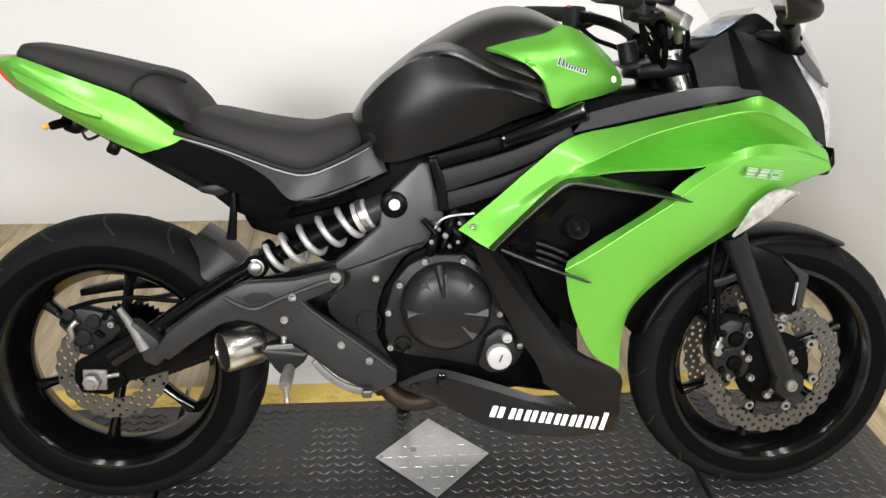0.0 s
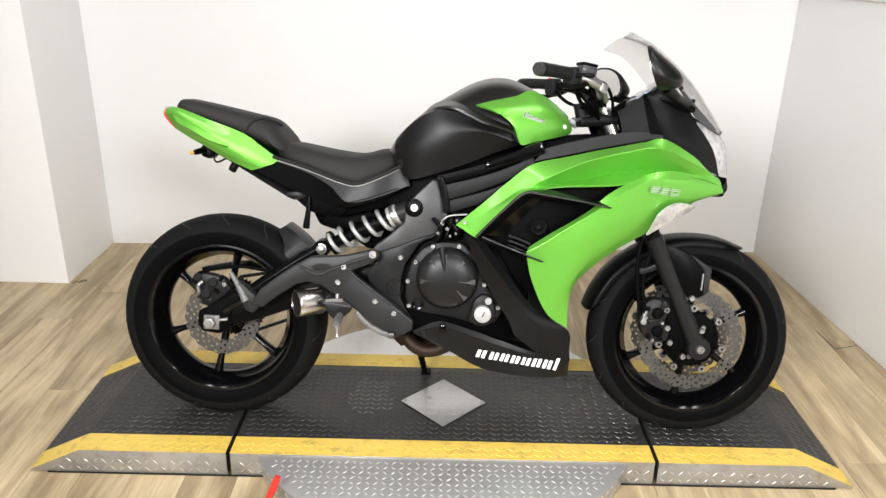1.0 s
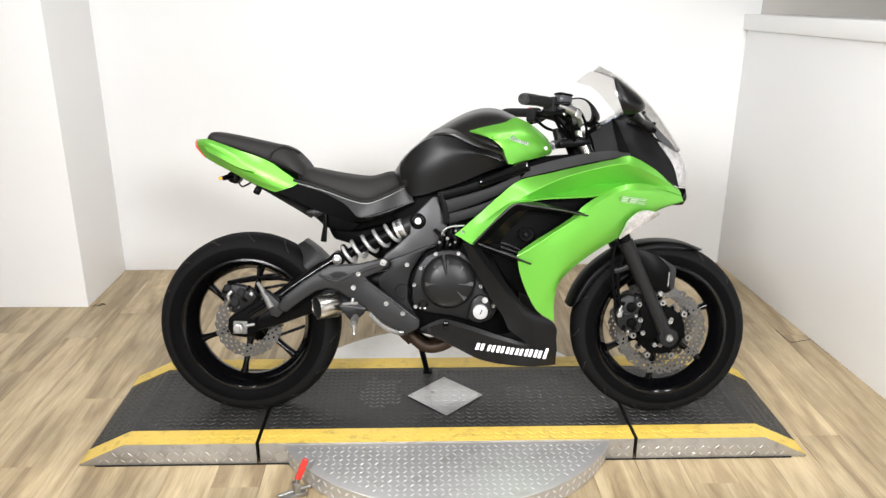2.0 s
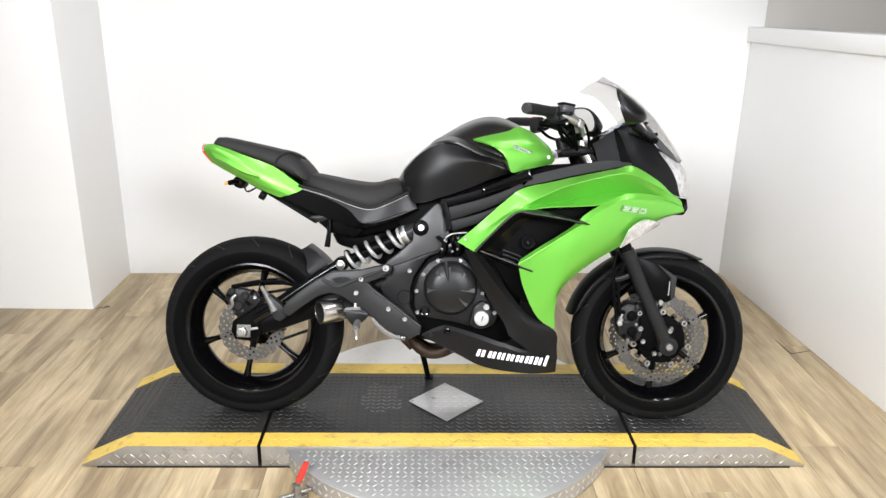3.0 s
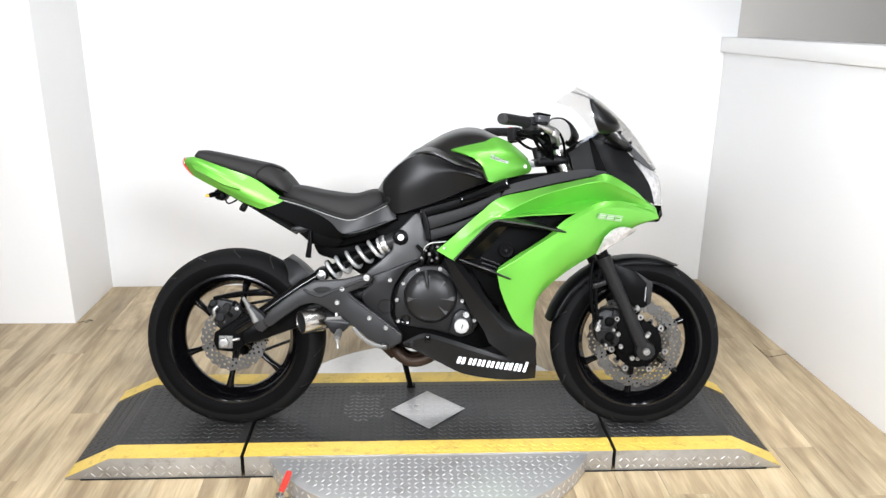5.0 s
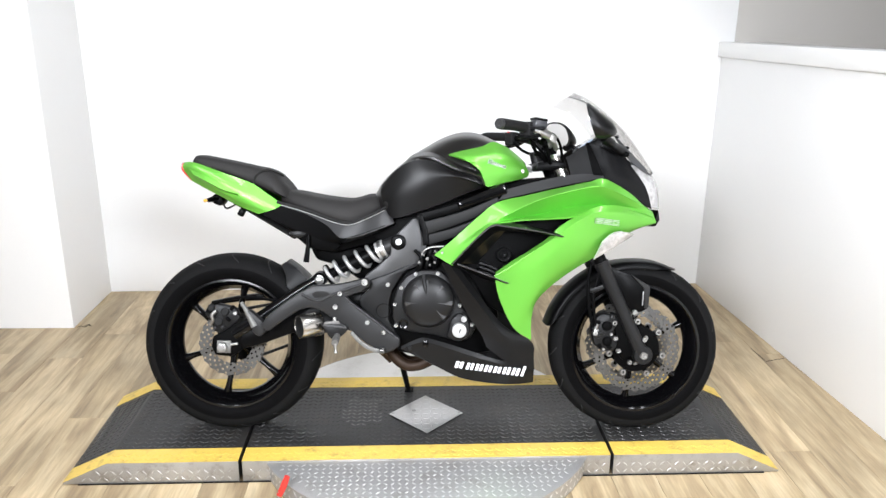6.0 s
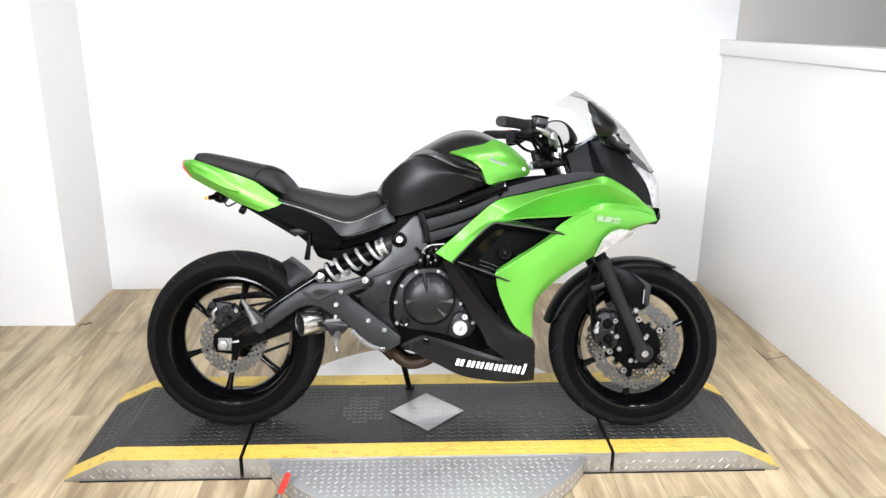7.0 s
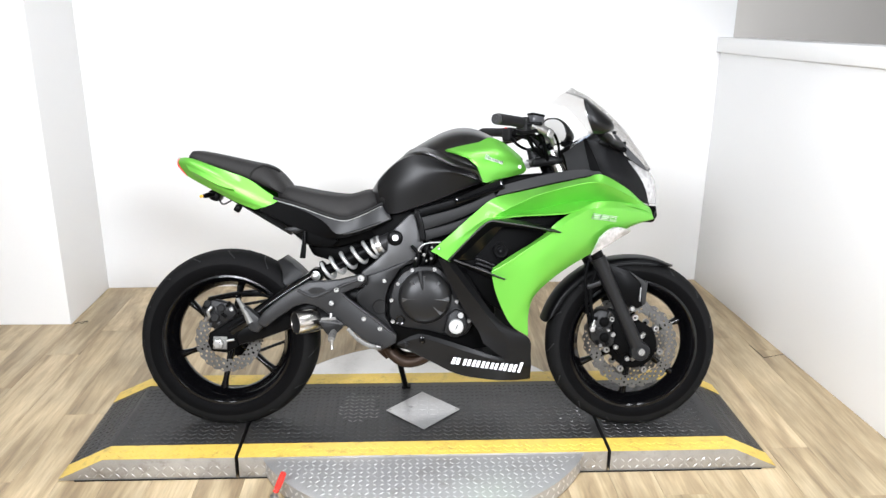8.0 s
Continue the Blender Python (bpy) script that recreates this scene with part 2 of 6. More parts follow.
    nt.links.new(mul.outputs["Result"], b.inputs["Base Color"])
    b.inputs["Roughness"].default_value = 0.42
    bp = nt.nodes.new("ShaderNodeBump")
    bp.inputs["Strength"].default_value, bp.inputs["Distance"].default_value = 0.25, 0.001
    nt.links.new(n2.outputs["Fac"], bp.inputs["Height"])
    nt.links.new(bp.outputs["Normal"], b.inputs["Normal"])
    return m


PLANK = floor_material()


# ---- mesh tools ----
def mesh_of(bm, name, mat, smooth=40.0):
    bmesh.ops.recalc_face_normals(bm, faces=bm.faces)
    lim = math.radians(smooth)
    for f in bm.faces:
        f.smooth = True
    for e in bm.edges:
        if len(e.link_faces) != 2 or e.calc_face_angle(0) > lim:
            e.smooth = False
    me = bpy.data.meshes.new(name)
    bm.to_mesh(me)
    bm.free()
    me.materials.append(mat)
    return me


def part(name, bm, mat, parent, label="", smooth=40.0):
    ob = new(name, mesh_of(bm, name, mat, smooth))
    ob.parent = parent
    return tagged(ob, label) if label else ob


def thing(name, m, label, category, group="", kind=""):
    ob = new(name)
    ob.matrix_world = m
    return tagged(ob, label, category, group, kind)


def box(sx, sy, sz, m=None, bevel=0.0, bm=None, seg=2):
    out = bmesh.new()
    bmesh.ops.create_cube(out, size=1.0)
    for v in out.verts:
        v.co = Vector((v.co.x * sx, v.co.y * sy, v.co.z * sz))
    if bevel:
        bmesh.ops.bevel(out, geom=out.edges[:], offset=bevel, segments=seg, profile=0.5, affect="EDGES")
    if m is not None:
        out.transform(m)
    return merge(bm, out)


def merge(bm, other):
    """Adds other to bm, and returns bm."""
    if bm is None:
        return other
    me = bpy.data.meshes.new("tmp")
    other.to_mesh(me)
    other.free()
    bm.from_mesh(me)
    bpy.data.meshes.remove(me)
    return bm


def smooth_line(pts, n):
    """n + 1 places evenly along a Catmull-Rom line through pts."""
    p = [Vector(q) for q in pts]
    if len(p) == 2:
        return [p[0].lerp(p[1], i / n) for i in range(n + 1)]
    p = [p[0] * 2 - p[1], *p, p[-1] * 2 - p[-2]]
    fine = []
    for i in range(1, len(p) - 2):
        a, b, c, d = p[i - 1:i + 3]
        for k in range(16):
            t = k / 16
            fine.append(0.5 * (2 * b + (c - a) * t + (2 * a - 5 * b + 4 * c - d) * t * t + (3 * b - a - 3 * c + d) * t ** 3))
    fine.append(p[-2])
    run = [0.0]
    for a, b in zip(fine, fine[1:]):
        run.append(run[-1] + (b - a).length)
    out, j = [], 0
    for i in range(n + 1):
        s = run[-1] * i / n
        while j < len(run) - 2 and run[j + 1] < s:
            j += 1
        k = (s - run[j]) / max(1e-9, run[j + 1] - run[j])
        out.append(fine[j].lerp(fine[j + 1], min(1, max(0, k))))
    return out


def loft(rows, nu=28, per=5, thick=0.004, sharp=(), flip=False, mirror=False, bm=None):
    """A shell through rows of places; rows named in sharp make a crease."""
    lines = [smooth_line(r, nu) for r in rows]
    cuts = [0, *sorted(sharp), len(rows) - 1]
    grid = []
    for a, b in zip(cuts, cuts[1:]):
        cols = [smooth_line([lines[k][i] for k in range(a, b + 1)], per * (b - a)) for i in range(nu + 1)]
        nv = per * (b - a)
        for k in range(0 if not grid else 1, nv + 1):
            grid.append([cols[i][k] for i in range(nu + 1)])
    out = bmesh.new()
    vs = [[out.verts.new(p) for p in row] for row in grid]
    for r, s in zip(vs, vs[1:]):
        for i in range(nu):
            try:
                out.faces.new((r[i], r[i + 1], s[i + 1], s[i]) if not flip else (s[i], s[i + 1], r[i + 1], r[i]))
            except ValueError:
                pass
    bmesh.ops.remove_doubles(out, verts=out.verts[:], dist=1e-5)
    if thick:
        out.normal_update()
        bmesh.ops.recalc_face_normals(out, faces=out.faces[:])
        out.normal_update()
        bmesh.ops.solidify(out, geom=out.faces[:], thickness=thick)
    if mirror:
        out = both_sides(out)
    return merge(bm, out)


def both_sides(bm):
    me = bpy.data.meshes.new("tmp")
    bm.to_mesh(me)
    two = bmesh.new()
    two.from_mesh(me)
    bpy.data.meshes.remove(me)
    for v in two.verts:
        v.co.y = -v.co.y
    bmesh.ops.reverse_faces(two, faces=two.faces[:])
    return merge(bm, two)


def hull_of(sections, nx=30, ring=24, bm=None):
    """A closed body: each section is half an outline (y, z) from its lowest to its highest place at one x."""
    rings = []
    for x, half in sections:
        line = smooth_line([(x, y, z) for y, z in half], ring)
        rings.append(line + [Vector((p.x, -p.y, p.z)) for p in reversed(line)])
    n = len(rings[0])
    cols = [smooth_line([r[i] for r in rings], nx) for i in range(n)]
    out = bmesh.new()
    vs = [[out.verts.new(cols[i][k]) for i in range(n)] for k in range(nx + 1)]
    for a, b in zip(vs, vs[1:]):
        for i in range(n):
            j = (i + 1) % n
            out.faces.new((a[i], a[j], b[j], b[i]))
    out.faces.new(vs[0])
    out.faces.new(list(reversed(vs[-1])))
    bmesh.ops.remove_doubles(out, verts=out.verts[:], dist=1e-4)
    return merge(bm, out)


def tube(pts, r, n=40, sides=12, bm=None, caps=True, smooth=True):
    """A round bar along pts; r is one radius or one for each place."""
    line = smooth_line(pts, n) if smooth else [Vector(p) for p in pts]
    n = len(line) - 1
    rs = [r] * (n + 1) if not isinstance(r, (list, tuple)) else [v.x for v in smooth_line([(q, 0, 0) for q in r], n)] if len(r) != 2 else [r[0] + (r[1] - r[0]) * i / n for i in range(n + 1)]
    out = bmesh.new()
    rings, up = [], None
    for i, p in enumerate(line):
        d = (line[min(i + 1, n)] - line[max(i - 1, 0)]).normalized()
        up = d.orthogonal().normalized() if up is None else (up - d * up.dot(d)).normalized()
        side = d.cross(up)
        rings.append([out.verts.new(p + rs[i] * (up * math.cos(2 * math.pi * k / sides) + side * math.sin(2 * math.pi * k / sides))) for k in range(sides)])
    for a, b in zip(rings, rings[1:]):
        for k in range(sides):
            j = (k + 1) % sides
            out.faces.new((a[k], a[j], b[j], b[k]))
    if caps:
        out.faces.new(list(reversed(rings[0])))
        out.faces.new(rings[-1])
    return merge(bm, out)


def lathe(profile, m=None, sides=48, bm=None, closed=False, ends=True):
    """Turns (radius, y) places about the y axis."""
    out = bmesh.new()
    rings = [[out.verts.new((r * math.cos(2 * math.pi * k / sides), y, r * math.sin(2 * math.pi * k / sides))) for k in range(sides)] for r, y in profile]
    pairs = list(zip(rings, rings[1:])) + ([(rings[-1], rings[0])] if closed else [])
    for a, b in pairs:
        for k in range(sides):
            j = (k + 1) % sides
            out.faces.new((a[k], a[j], b[j], b[k]))
    if not closed and ends:
        for r, ring in ((profile[0][0], rings[0]), (profile[-1][0], list(reversed(rings[-1])))):
            if r > 1e-4:
                out.faces.new(ring)
    bmesh.ops.remove_doubles(out, verts=out.verts[:], dist=1e-5)
    if m is not None:
        out.transform(m)
    return merge(bm, out)


def plate(outline, y0, y1, bevel=0.002, m=None, bm=None, seg=2):
    """A flat piece cut along an (x, z) outline, between two y."""
    out = bmesh.new()
    face = out.faces.new([out.verts.new((x, y0, z)) for x, z in outline])
    got = bmesh.ops.extrude_face_region(out, geom=[face])
    for v in got["geom"]:
        if isinstance(v, bmesh.types.BMVert):
            v.co.y = y1
    if bevel:
        bmesh.ops.bevel(out, geom=out.edges[:], offset=bevel, segments=seg, profile=0.5, affect="EDGES", clamp_overlap=True)
    bmesh.ops.triangulate(out, faces=[f for f in out.faces if len(f.verts) > 4])
    if m is not None:
        out.transform(m)
    return merge(bm, out)


def at(x, y, z, rx=0, ry=0, rz=0):
    return pose(x, y, z, rx, ry, rz)


# ---- the room ----
def slab(name, sx, sy, sz, m, mat, label, kind="structure"):
    ob = new(name, mesh_of(box(sx, sy, sz, bevel=0.004), name, mat))
    ob.matrix_world = m
    return tagged(ob, label, "wall" if "wall" in name else name.split("_")[0], "", kind)


CEIL_Z = 2.8
slab("wall_north", 3.32, 0.14, CEIL_Z, pose(-0.04, 1.6295, CEIL_Z / 2, 0, 0, 1.2), WALL, "smooth white painted back wall of the bay")
# the wall past the partition, darkened in colour for the light falling off
slab("wall_beyond", 2.43, 0.14, CEIL_Z, pose(2.835, 1.694, CEIL_Z / 2, 0, 0, 1.2), SHADE_AND_SCUFF, "wall beyond the half wall, coloured grey for the light falling off")
pier = slab("wall_pier", 1.6, 1.2, CEIL_Z, pose(-2.49, 1.64, CEIL_Z / 2, 0, 0, -0.6), WALL, "white painted wall projecting beside the bay")
# half-height wall with a capped top
half = slab("wall_half", 0.11, 4.2, 1.31, pose(1.755, -0.5, 0.655, 0, 0, 3.87), WALL, "white painted half-height partition wall with scuff marks")
cap = slab("trim_cap", 0.19, 4.2, 0.075, pose(1.772, -0.5, 1.352, -1.4, 0, 3.87), WALL, "white painted cap board along the top of the half wall")
cap["category"] = "trim"
# side wall past the partition, its dimness put into the colour
slab("wall_east", 0.14, 8.2, CEIL_Z, pose(4.0, -2.4, CEIL_Z / 2), DIM_WALL, "side wall beyond the half wall, coloured dark for the dim hall")
# wall out of view, added in white to bounce light into the bay
slab("wall_west", 0.14, 6.4, CEIL_Z, pose(-3.3, -3.0, CEIL_Z / 2), WALL, "unseen white side wall added to bounce light")
# unseen wall added to close the hall, in the same dim colour
slab("wall_south", 7.4, 0.14, CEIL_Z, pose(0.35, -6.2, CEIL_Z / 2), DIM_WALL, "unseen wall added to close the hall, coloured dark")
# added ceiling, out of view; coloured mid grey, so it reflects dark
slab("ceiling", 7.6, 8.2, 0.1, pose(0.35, -2.3, CEIL_Z + 0.05), CEIL, "unseen mid grey ceiling added to close the room")
floor = new("floor", mesh_of(box(7.6, 8.2, 0.1), "floor", DARK))
floor.matrix_world = pose(0.35, -2.3, -0.056)
tagged(floor, "light oak-look vinyl plank floor", "floor", "", "structure")

# ---- the drive-on platform ----
DECK_Z = 0.08
platform = thing("display_platform", pose(-0.02, 0.02, 0), "black tread-plate motorcycle platform with yellow edges and short ramps", "platform")
XJ, XB, XT, YN, YF, YS = 0.62, 1.05, 1.20, -0.285, 0.30, 0.080


def deck_piece(x0, x1):
    """Side outline of one length of the platform: flat, or sloping to the floor at its outer end."""
    lo, hi = min(x0, x1), max(x0, x1)
    if hi > XB:
        return [(lo, 0.004), (XT, 0.004), (XT, 0.010), (XB, DECK_Z), (lo, DECK_Z)]
    if lo < -XB:
        return [(-XT, 0.010), (-XT, 0.004), (hi, 0.004), (hi, DECK_Z), (-XB, DECK_Z)]
    return [(lo, 0.004), (hi, 0.004), (hi, DECK_Z), (lo, DECK_Z)]


for x0, x1 in ((-XT, -XJ - 0.006), (-XJ + 0.006, XJ - 0.006), (XJ + 0.006, XT)):
    mid = x0 + x1
    part("deck", plate(deck_piece(x0, x1), YN + 0.004, YF - 0.004, 0.001), DECK, platform)
    part("side_skirt", plate(deck_piece(x0, x1), YN, YN + 0.004, 0.0005), SKIRT, platform, "bare aluminium tread-plate skirt")
    part("side_skirt", plate(deck_piece(x0, x1), YF - 0.004, YF, 0.0005), SKIRT, platform, "bare aluminium tread-plate skirt")
    for y0, y1 in ((YN - 0.001, YN + YS), (YF - YS, YF + 0.001)):
        top = [(x, z) for x, z in deck_piece(x0, x1) if z > 0.005]
        top.sort()
        part("edge_stripe", plate([(x, z + 0.0015) for x, z in top] + [(x, z + 0.0005) for x, z in reversed(top)], y0, y1, 0), YELLOW, platform, "worn yellow painted edge stripe")

# ---- the motorcycle: x towards its nose, y to its left, leaning on its side stand ----
bike = thing("motorcycle", pose(0, -0.065, DECK_Z + 0.003, -13, 0, -1.9), "green and black faired sport motorcycle leaning on its side stand", "motorcycle")
RW, FW = (-0.692, 0.0, 0.309), (0.705, 0.0, 0.297)


def mirrored(name, build, mat, parent, label=""):
    """The same part on the right side and on the left."""
    near = part(name, build(), mat, parent, label)
    bm = build()
    for v in bm.verts:
        v.co.y = -v.co.y
    bmesh.ops.reverse_faces(bm, faces=bm.faces[:])
    part(name, bm, mat, parent, label)
    return near


def bolt(x, y, z, r, parent, mat=None, h=0.008):
    prof = [(r, 0.0), (r, -h * 0.7), (r * 0.85, -h), (r * 0.52, -h), (r * 0.45, -h * 0.45), (0, -h * 0.45)]
    return part("bolt", lathe(prof, at(x, y, z), 14), mat or STEEL, parent)


def wheel(name, c, radius, half_w, rim_r, phase, label):
    w = part(name, lathe([(0.03, -0.05), (0.036, -0.046), (0.036, 0.046), (0.03, 0.05)], at(*c), 32), GLOSS, bike, label)
    prof = []
    side = radius - rim_r
    for k in range(25):
        a = math.pi * (k / 24)
        y = -half_w * math.cos(a)
        r = rim_r + side * (0.30 + 0.70 * math.sin(a) ** 0.62) if 0 < k < 24 else rim_r + side * 0.30
        prof.append((r, y))
    prof = [(rim_r - 0.004, -half_w * 0.80), (rim_r + side * 0.12, -half_w * 0.93)] + prof + [(rim_r + side * 0.12, half_w * 0.93), (rim_r - 0.004, half_w * 0.80)]
    tyre = part("tyre", lathe(prof, at(*c), 96, closed=True), RUBBER, w, "black road tyre with fine rain grooves", 30)
    tyre.data.materials.append(TREADRUB)
    for f in tyre.data.polygons:
        f.material_index = 1 if math.hypot(f.center.x - c[0], f.center.z - c[2]) > rim_r + side * 0.50 else 0
    # rain grooves laid into the tread
    for k in range(15):
        for s in (-1, 1):
            a0 = 2 * math.pi * (k + (0.5 if s > 0 else 0)) / 15
            pts = []
            for q in range(5):
                b = math.radians(62 - q * 17)
                y = -s * half_w * math.sin(b) * 1.0
                aa = math.pi / 2 - b
                r = rim_r + side * (0.30 + 0.70 * math.sin(aa) ** 0.62) - 0.0020
                an = a0 + q * 0.075 - 0.012 * q * q
                pts.append((c[0] + r * math.cos(an), y, c[2] + r * math.sin(an)))
            part("tread_groove", tube(pts, 0.0032, 8, 5), DARK, w)
    b = half_w * 0.80
    rim = [(rim_r - 0.002, -b), (rim_r + 0.008, -b - 0.002), (rim_r + 0.009, -b - 0.008), (rim_r + 0.001, -b - 0.009), (rim_r - 0.010, -b + 0.002),
           (rim_r - 0.018, -b * 0.55), (rim_r - 0.030, -b * 0.25), (rim_r - 0.034, 0), (rim_r - 0.030, b * 0.25), (rim_r - 0.018, b * 0.55), (rim_r - 0.010, b - 0.002),
           (rim_r + 0.001, b + 0.009), (rim_r + 0.009, b + 0.008), (rim_r + 0.008, b + 0.002), (rim_r - 0.002, b), (rim_r - 0.006, 0.0)]
    part("rim", lathe(rim, at(*c), 96, closed=True), GLOSS, w, "gloss black cast rim")
    for k in range(6):
        a = math.radians(phase + 60 * k)
        ra = math.radians(phase + 60 * k + 9)
        e = Vector((math.cos(a), 0, math.sin(a)))
        f = Vector((math.cos(ra), 0, math.sin(ra)))
        p0, p1 = Vector(c) + f * 0.028, Vector(c) + e * (rim_r - 0.030)
        d = (p1 - p0).normalized()
        n = Vector((-d.z, 0, d.x))
        out = bmesh.new()
        rings = []
        for q in range(9):
            t = q / 8
            wd = 0.0135 * (1 - t) + 0.0085 * t + (0.006 * ((t - 0.8) / 0.2) if t > 0.8 else 0)
            dp = 0.020 * (1 - t) + 0.015 * t
            p = p0.lerp(p1, t)
            rings.append([out.verts.new(p + n * (wd * math.cos(h)) + Vector((0, dp * math.sin(h), 0))) for h in (math.pi * 2 * i / 12 for i in range(12))])
        for r, s in zip(rings, rings[1:]):
            for i in range(12):
                out.faces.new((r[i], r[(i + 1) % 12], s[(i + 1) % 12], s[i]))
        part("spoke", out, GLOSS, w)
    return w


rear_wheel = wheel("rear_wheel", RW, 0.308, 0.080, 0.216, 20, "rear wheel with wide black tyre")
front_wheel = wheel("front_wheel", FW, 0.297, 0.060, 0.216, 24, "front wheel with black tyre and petal brake discs")


def brake_disc(c, y, r_out, r_in, waves, parent, mat=None, holes=(4, 48)):
    """A petal disc: wavy rim, rows of drilled holes."""
    nr, na = holes
    out = bmesh.new()
    th = 0.0025

    def radius(a, t):
        edge = r_out * (1 + 0.020 * math.cos(waves * a))
        inn = r_in * (1 + 0.024 * math.cos(waves * a))
        return inn + (edge - inn) * t

    def place(a, t, yy):
        r = radius(a, t)
        return (c[0] + r * math.cos(a), yy, c[2] + r * math.sin(a))

    for i in range(na):
        for j in range(nr):
            a0, a1 = 2 * math.pi * i / na, 2 * math.pi * (i + 1) / na
            t0, t1 = j / nr, (j + 1) / nr
            am, tm = (a0 + a1) / 2, (t0 + t1) / 2
            ring = [(a0, t0), (am, t0), (a1, t0), (a1, tm), (a1, t1), (am, t1), (a0, t1), (a0, tm)]
            drilled = (i + j) % 2 == 0
            for s in (-1, 1):
                o = [out.verts.new(place(a, t, y + s * th)) for a, t in ring]
                if not drilled:
                    out.faces.new(o)
                    continue
                mid = Vector(place(am, tm, y + s * th))
                hr = 0.0043
                h = [out.verts.new(mid + (v.co - mid).normalized() * hr) for v in o]
                for k in range(8):
                    out.faces.new((o[k], o[(k + 1) % 8], h[(k + 1) % 8], h[k]))
                if s == -1:
                    first = h
                else:
                    for k in range(8):
                        out.faces.new((first[k], first[(k + 1) % 8], h[(k + 1) % 8], h[k]))
    n = na * 4
    for t in (0, 1):
        ed = [[out.verts.new(place(2 * math.pi * k / n, t, y + s * th)) for k in range(n)] for s in (-1, 1)]
        for k in range(n):
            out.faces.new((ed[0][k], ed[0][(k + 1) % n], ed[1][(k + 1) % n], ed[1][k]))
    bmesh.ops.remove_doubles(out, verts=out.verts[:], dist=1e-5)
    return part("brake_disc", out, mat or DISC, parent, "drilled petal-edged steel brake disc", 25)


brake_disc(RW, -0.058, 0.112, 0.070, 22, rear_wheel, holes=(4, 44))
for s in (-1, 1):
    brake_disc(FW, s * 0.060, 0.150, 0.112, 24, front_wheel, holes=(4, 62))

# fuel tank
TANK = [
    (-0.197, [(0, 0.785), (0.05, 0.788), (0.075, 0.805), (0.05, 0.825), (0, 0.830)]),
    (-0.170, [(0, 0.755), (0.09, 0.762), (0.120, 0.795), (0.100, 0.850), (0.05, 0.868), (0, 0.874)]),
    (-0.120, [(0, 0.742), (0.125, 0.750), (0.152, 0.800), (0.135, 0.878), (0.06, 0.912), (0, 0.922)]),
    (-0.050, [(0, 0.762), (0.140, 0.772), (0.170, 0.840), (0.152, 0.925), (0.085, 0.962), (0, 0.974)]),
    (0.050, [(0, 0.800), (0.140, 0.808), (0.172, 0.870), (0.155, 0.945), (0.095, 1.004), (0, 1.028)]),
    (0.130, [(0, 0.830), (0.130, 0.840), (0.165, 0.890), (0.145, 0.955), (0.095, 1.012), (0, 1.040)]),
    (0.200, [(0, 0.850), (0.115, 0.860), (0.145, 0.900), (0.128, 0.955), (0.085, 0.995), (0, 1.016)]),
    (0.270, [(0, 0.870), (0.085, 0.876), (0.115, 0.900), (0.100, 0.940), (0.06, 0.965), (0, 0.975)]),
    (0.312, [(0, 0.885), (0.055, 0.888), (0.078, 0.905), (0.060, 0.930), (0.03, 0.938), (0, 0.940)]),
]
tank = part("fuel_tank", hull_of(TANK, 44, 26), TANKTOP, bike, "satin black fuel tank cover", 60)


def knee_pad():
    return loft([
        [(-0.174, -0.110, 0.855), (-0.134, -0.140, 0.897), (-0.093, -0.155, 0.927), (-0.053, -0.163, 0.939), (-0.013, -0.166, 0.938), (0.028, -0.168, 0.922), (0.069, -0.171, 0.903), (0.115, -0.174, 0.891), (0.148, -0.175, 0.877), (0.160, -0.172, 0.861)],
        [(-0.176, -0.121, 0.832), (-0.124, -0.152, 0.870), (-0.053, -0.172, 0.899), (0.031, -0.180, 0.894), (0.104, -0.182, 0.879), (0.156, -0.176, 0.859)],
        [(-0.170, -0.122, 0.806), (-0.124, -0.156, 0.826), (-0.050, -0.174, 0.850), (0.030, -0.178, 0.873), (0.102, -0.176, 0.872), (0.160, -0.172, 0.862)],
        [(-0.166, -0.114, 0.772), (-0.128, -0.146, 0.748), (-0.050, -0.161, 0.770), (0.030, -0.163, 0.798), (0.100, -0.160, 0.828), (0.165, -0.156, 0.850)],
    ], 36, 6, 0.008)


mirrored("knee_pad", knee_pad, TANKBLACK, bike, "smooth black knee recess panel on the tank")


def tank_rim():
    return loft([
        [(-0.128, -0.098, 0.890), (-0.078, -0.098, 0.953), (-0.032, -0.112, 0.967), (0.015, -0.128, 0.962), (0.052, -0.138, 0.947), (0.091, -0.142, 0.932), (0.133, -0.146, 0.914), (0.163, -0.148, 0.895), (0.177, -0.148, 0.862)],
        [(-0.130, -0.118, 0.880), (-0.091, -0.122, 0.934), (-0.052, -0.158, 0.951), (-0.011, -0.176, 0.951), (0.031, -0.184, 0.934), (0.072, -0.187, 0.915), (0.118, -0.189, 0.902), (0.151, -0.188, 0.888), (0.166, -0.180, 0.860)],
        [(-0.131, -0.121, 0.877), (-0.093, -0.128, 0.928), (-0.054, -0.162, 0.944), (-0.014, -0.180, 0.944), (0.027, -0.188, 0.927), (0.068, -0.190, 0.908), (0.113, -0.191, 0.896), (0.147, -0.190, 0.883), (0.163, -0.182, 0.859)],
        [(-0.132, -0.132, 0.868), (-0.093, -0.152, 0.921), (-0.053, -0.164, 0.939), (-0.013, -0.167, 0.938), (0.028, -0.169, 0.921), (0.069, -0.172, 0.902), (0.115, -0.174, 0.890), (0.148, -0.175, 0.876), (0.161, -0.170, 0.857)],
    ], 40, 5, 0, sharp=(2,))


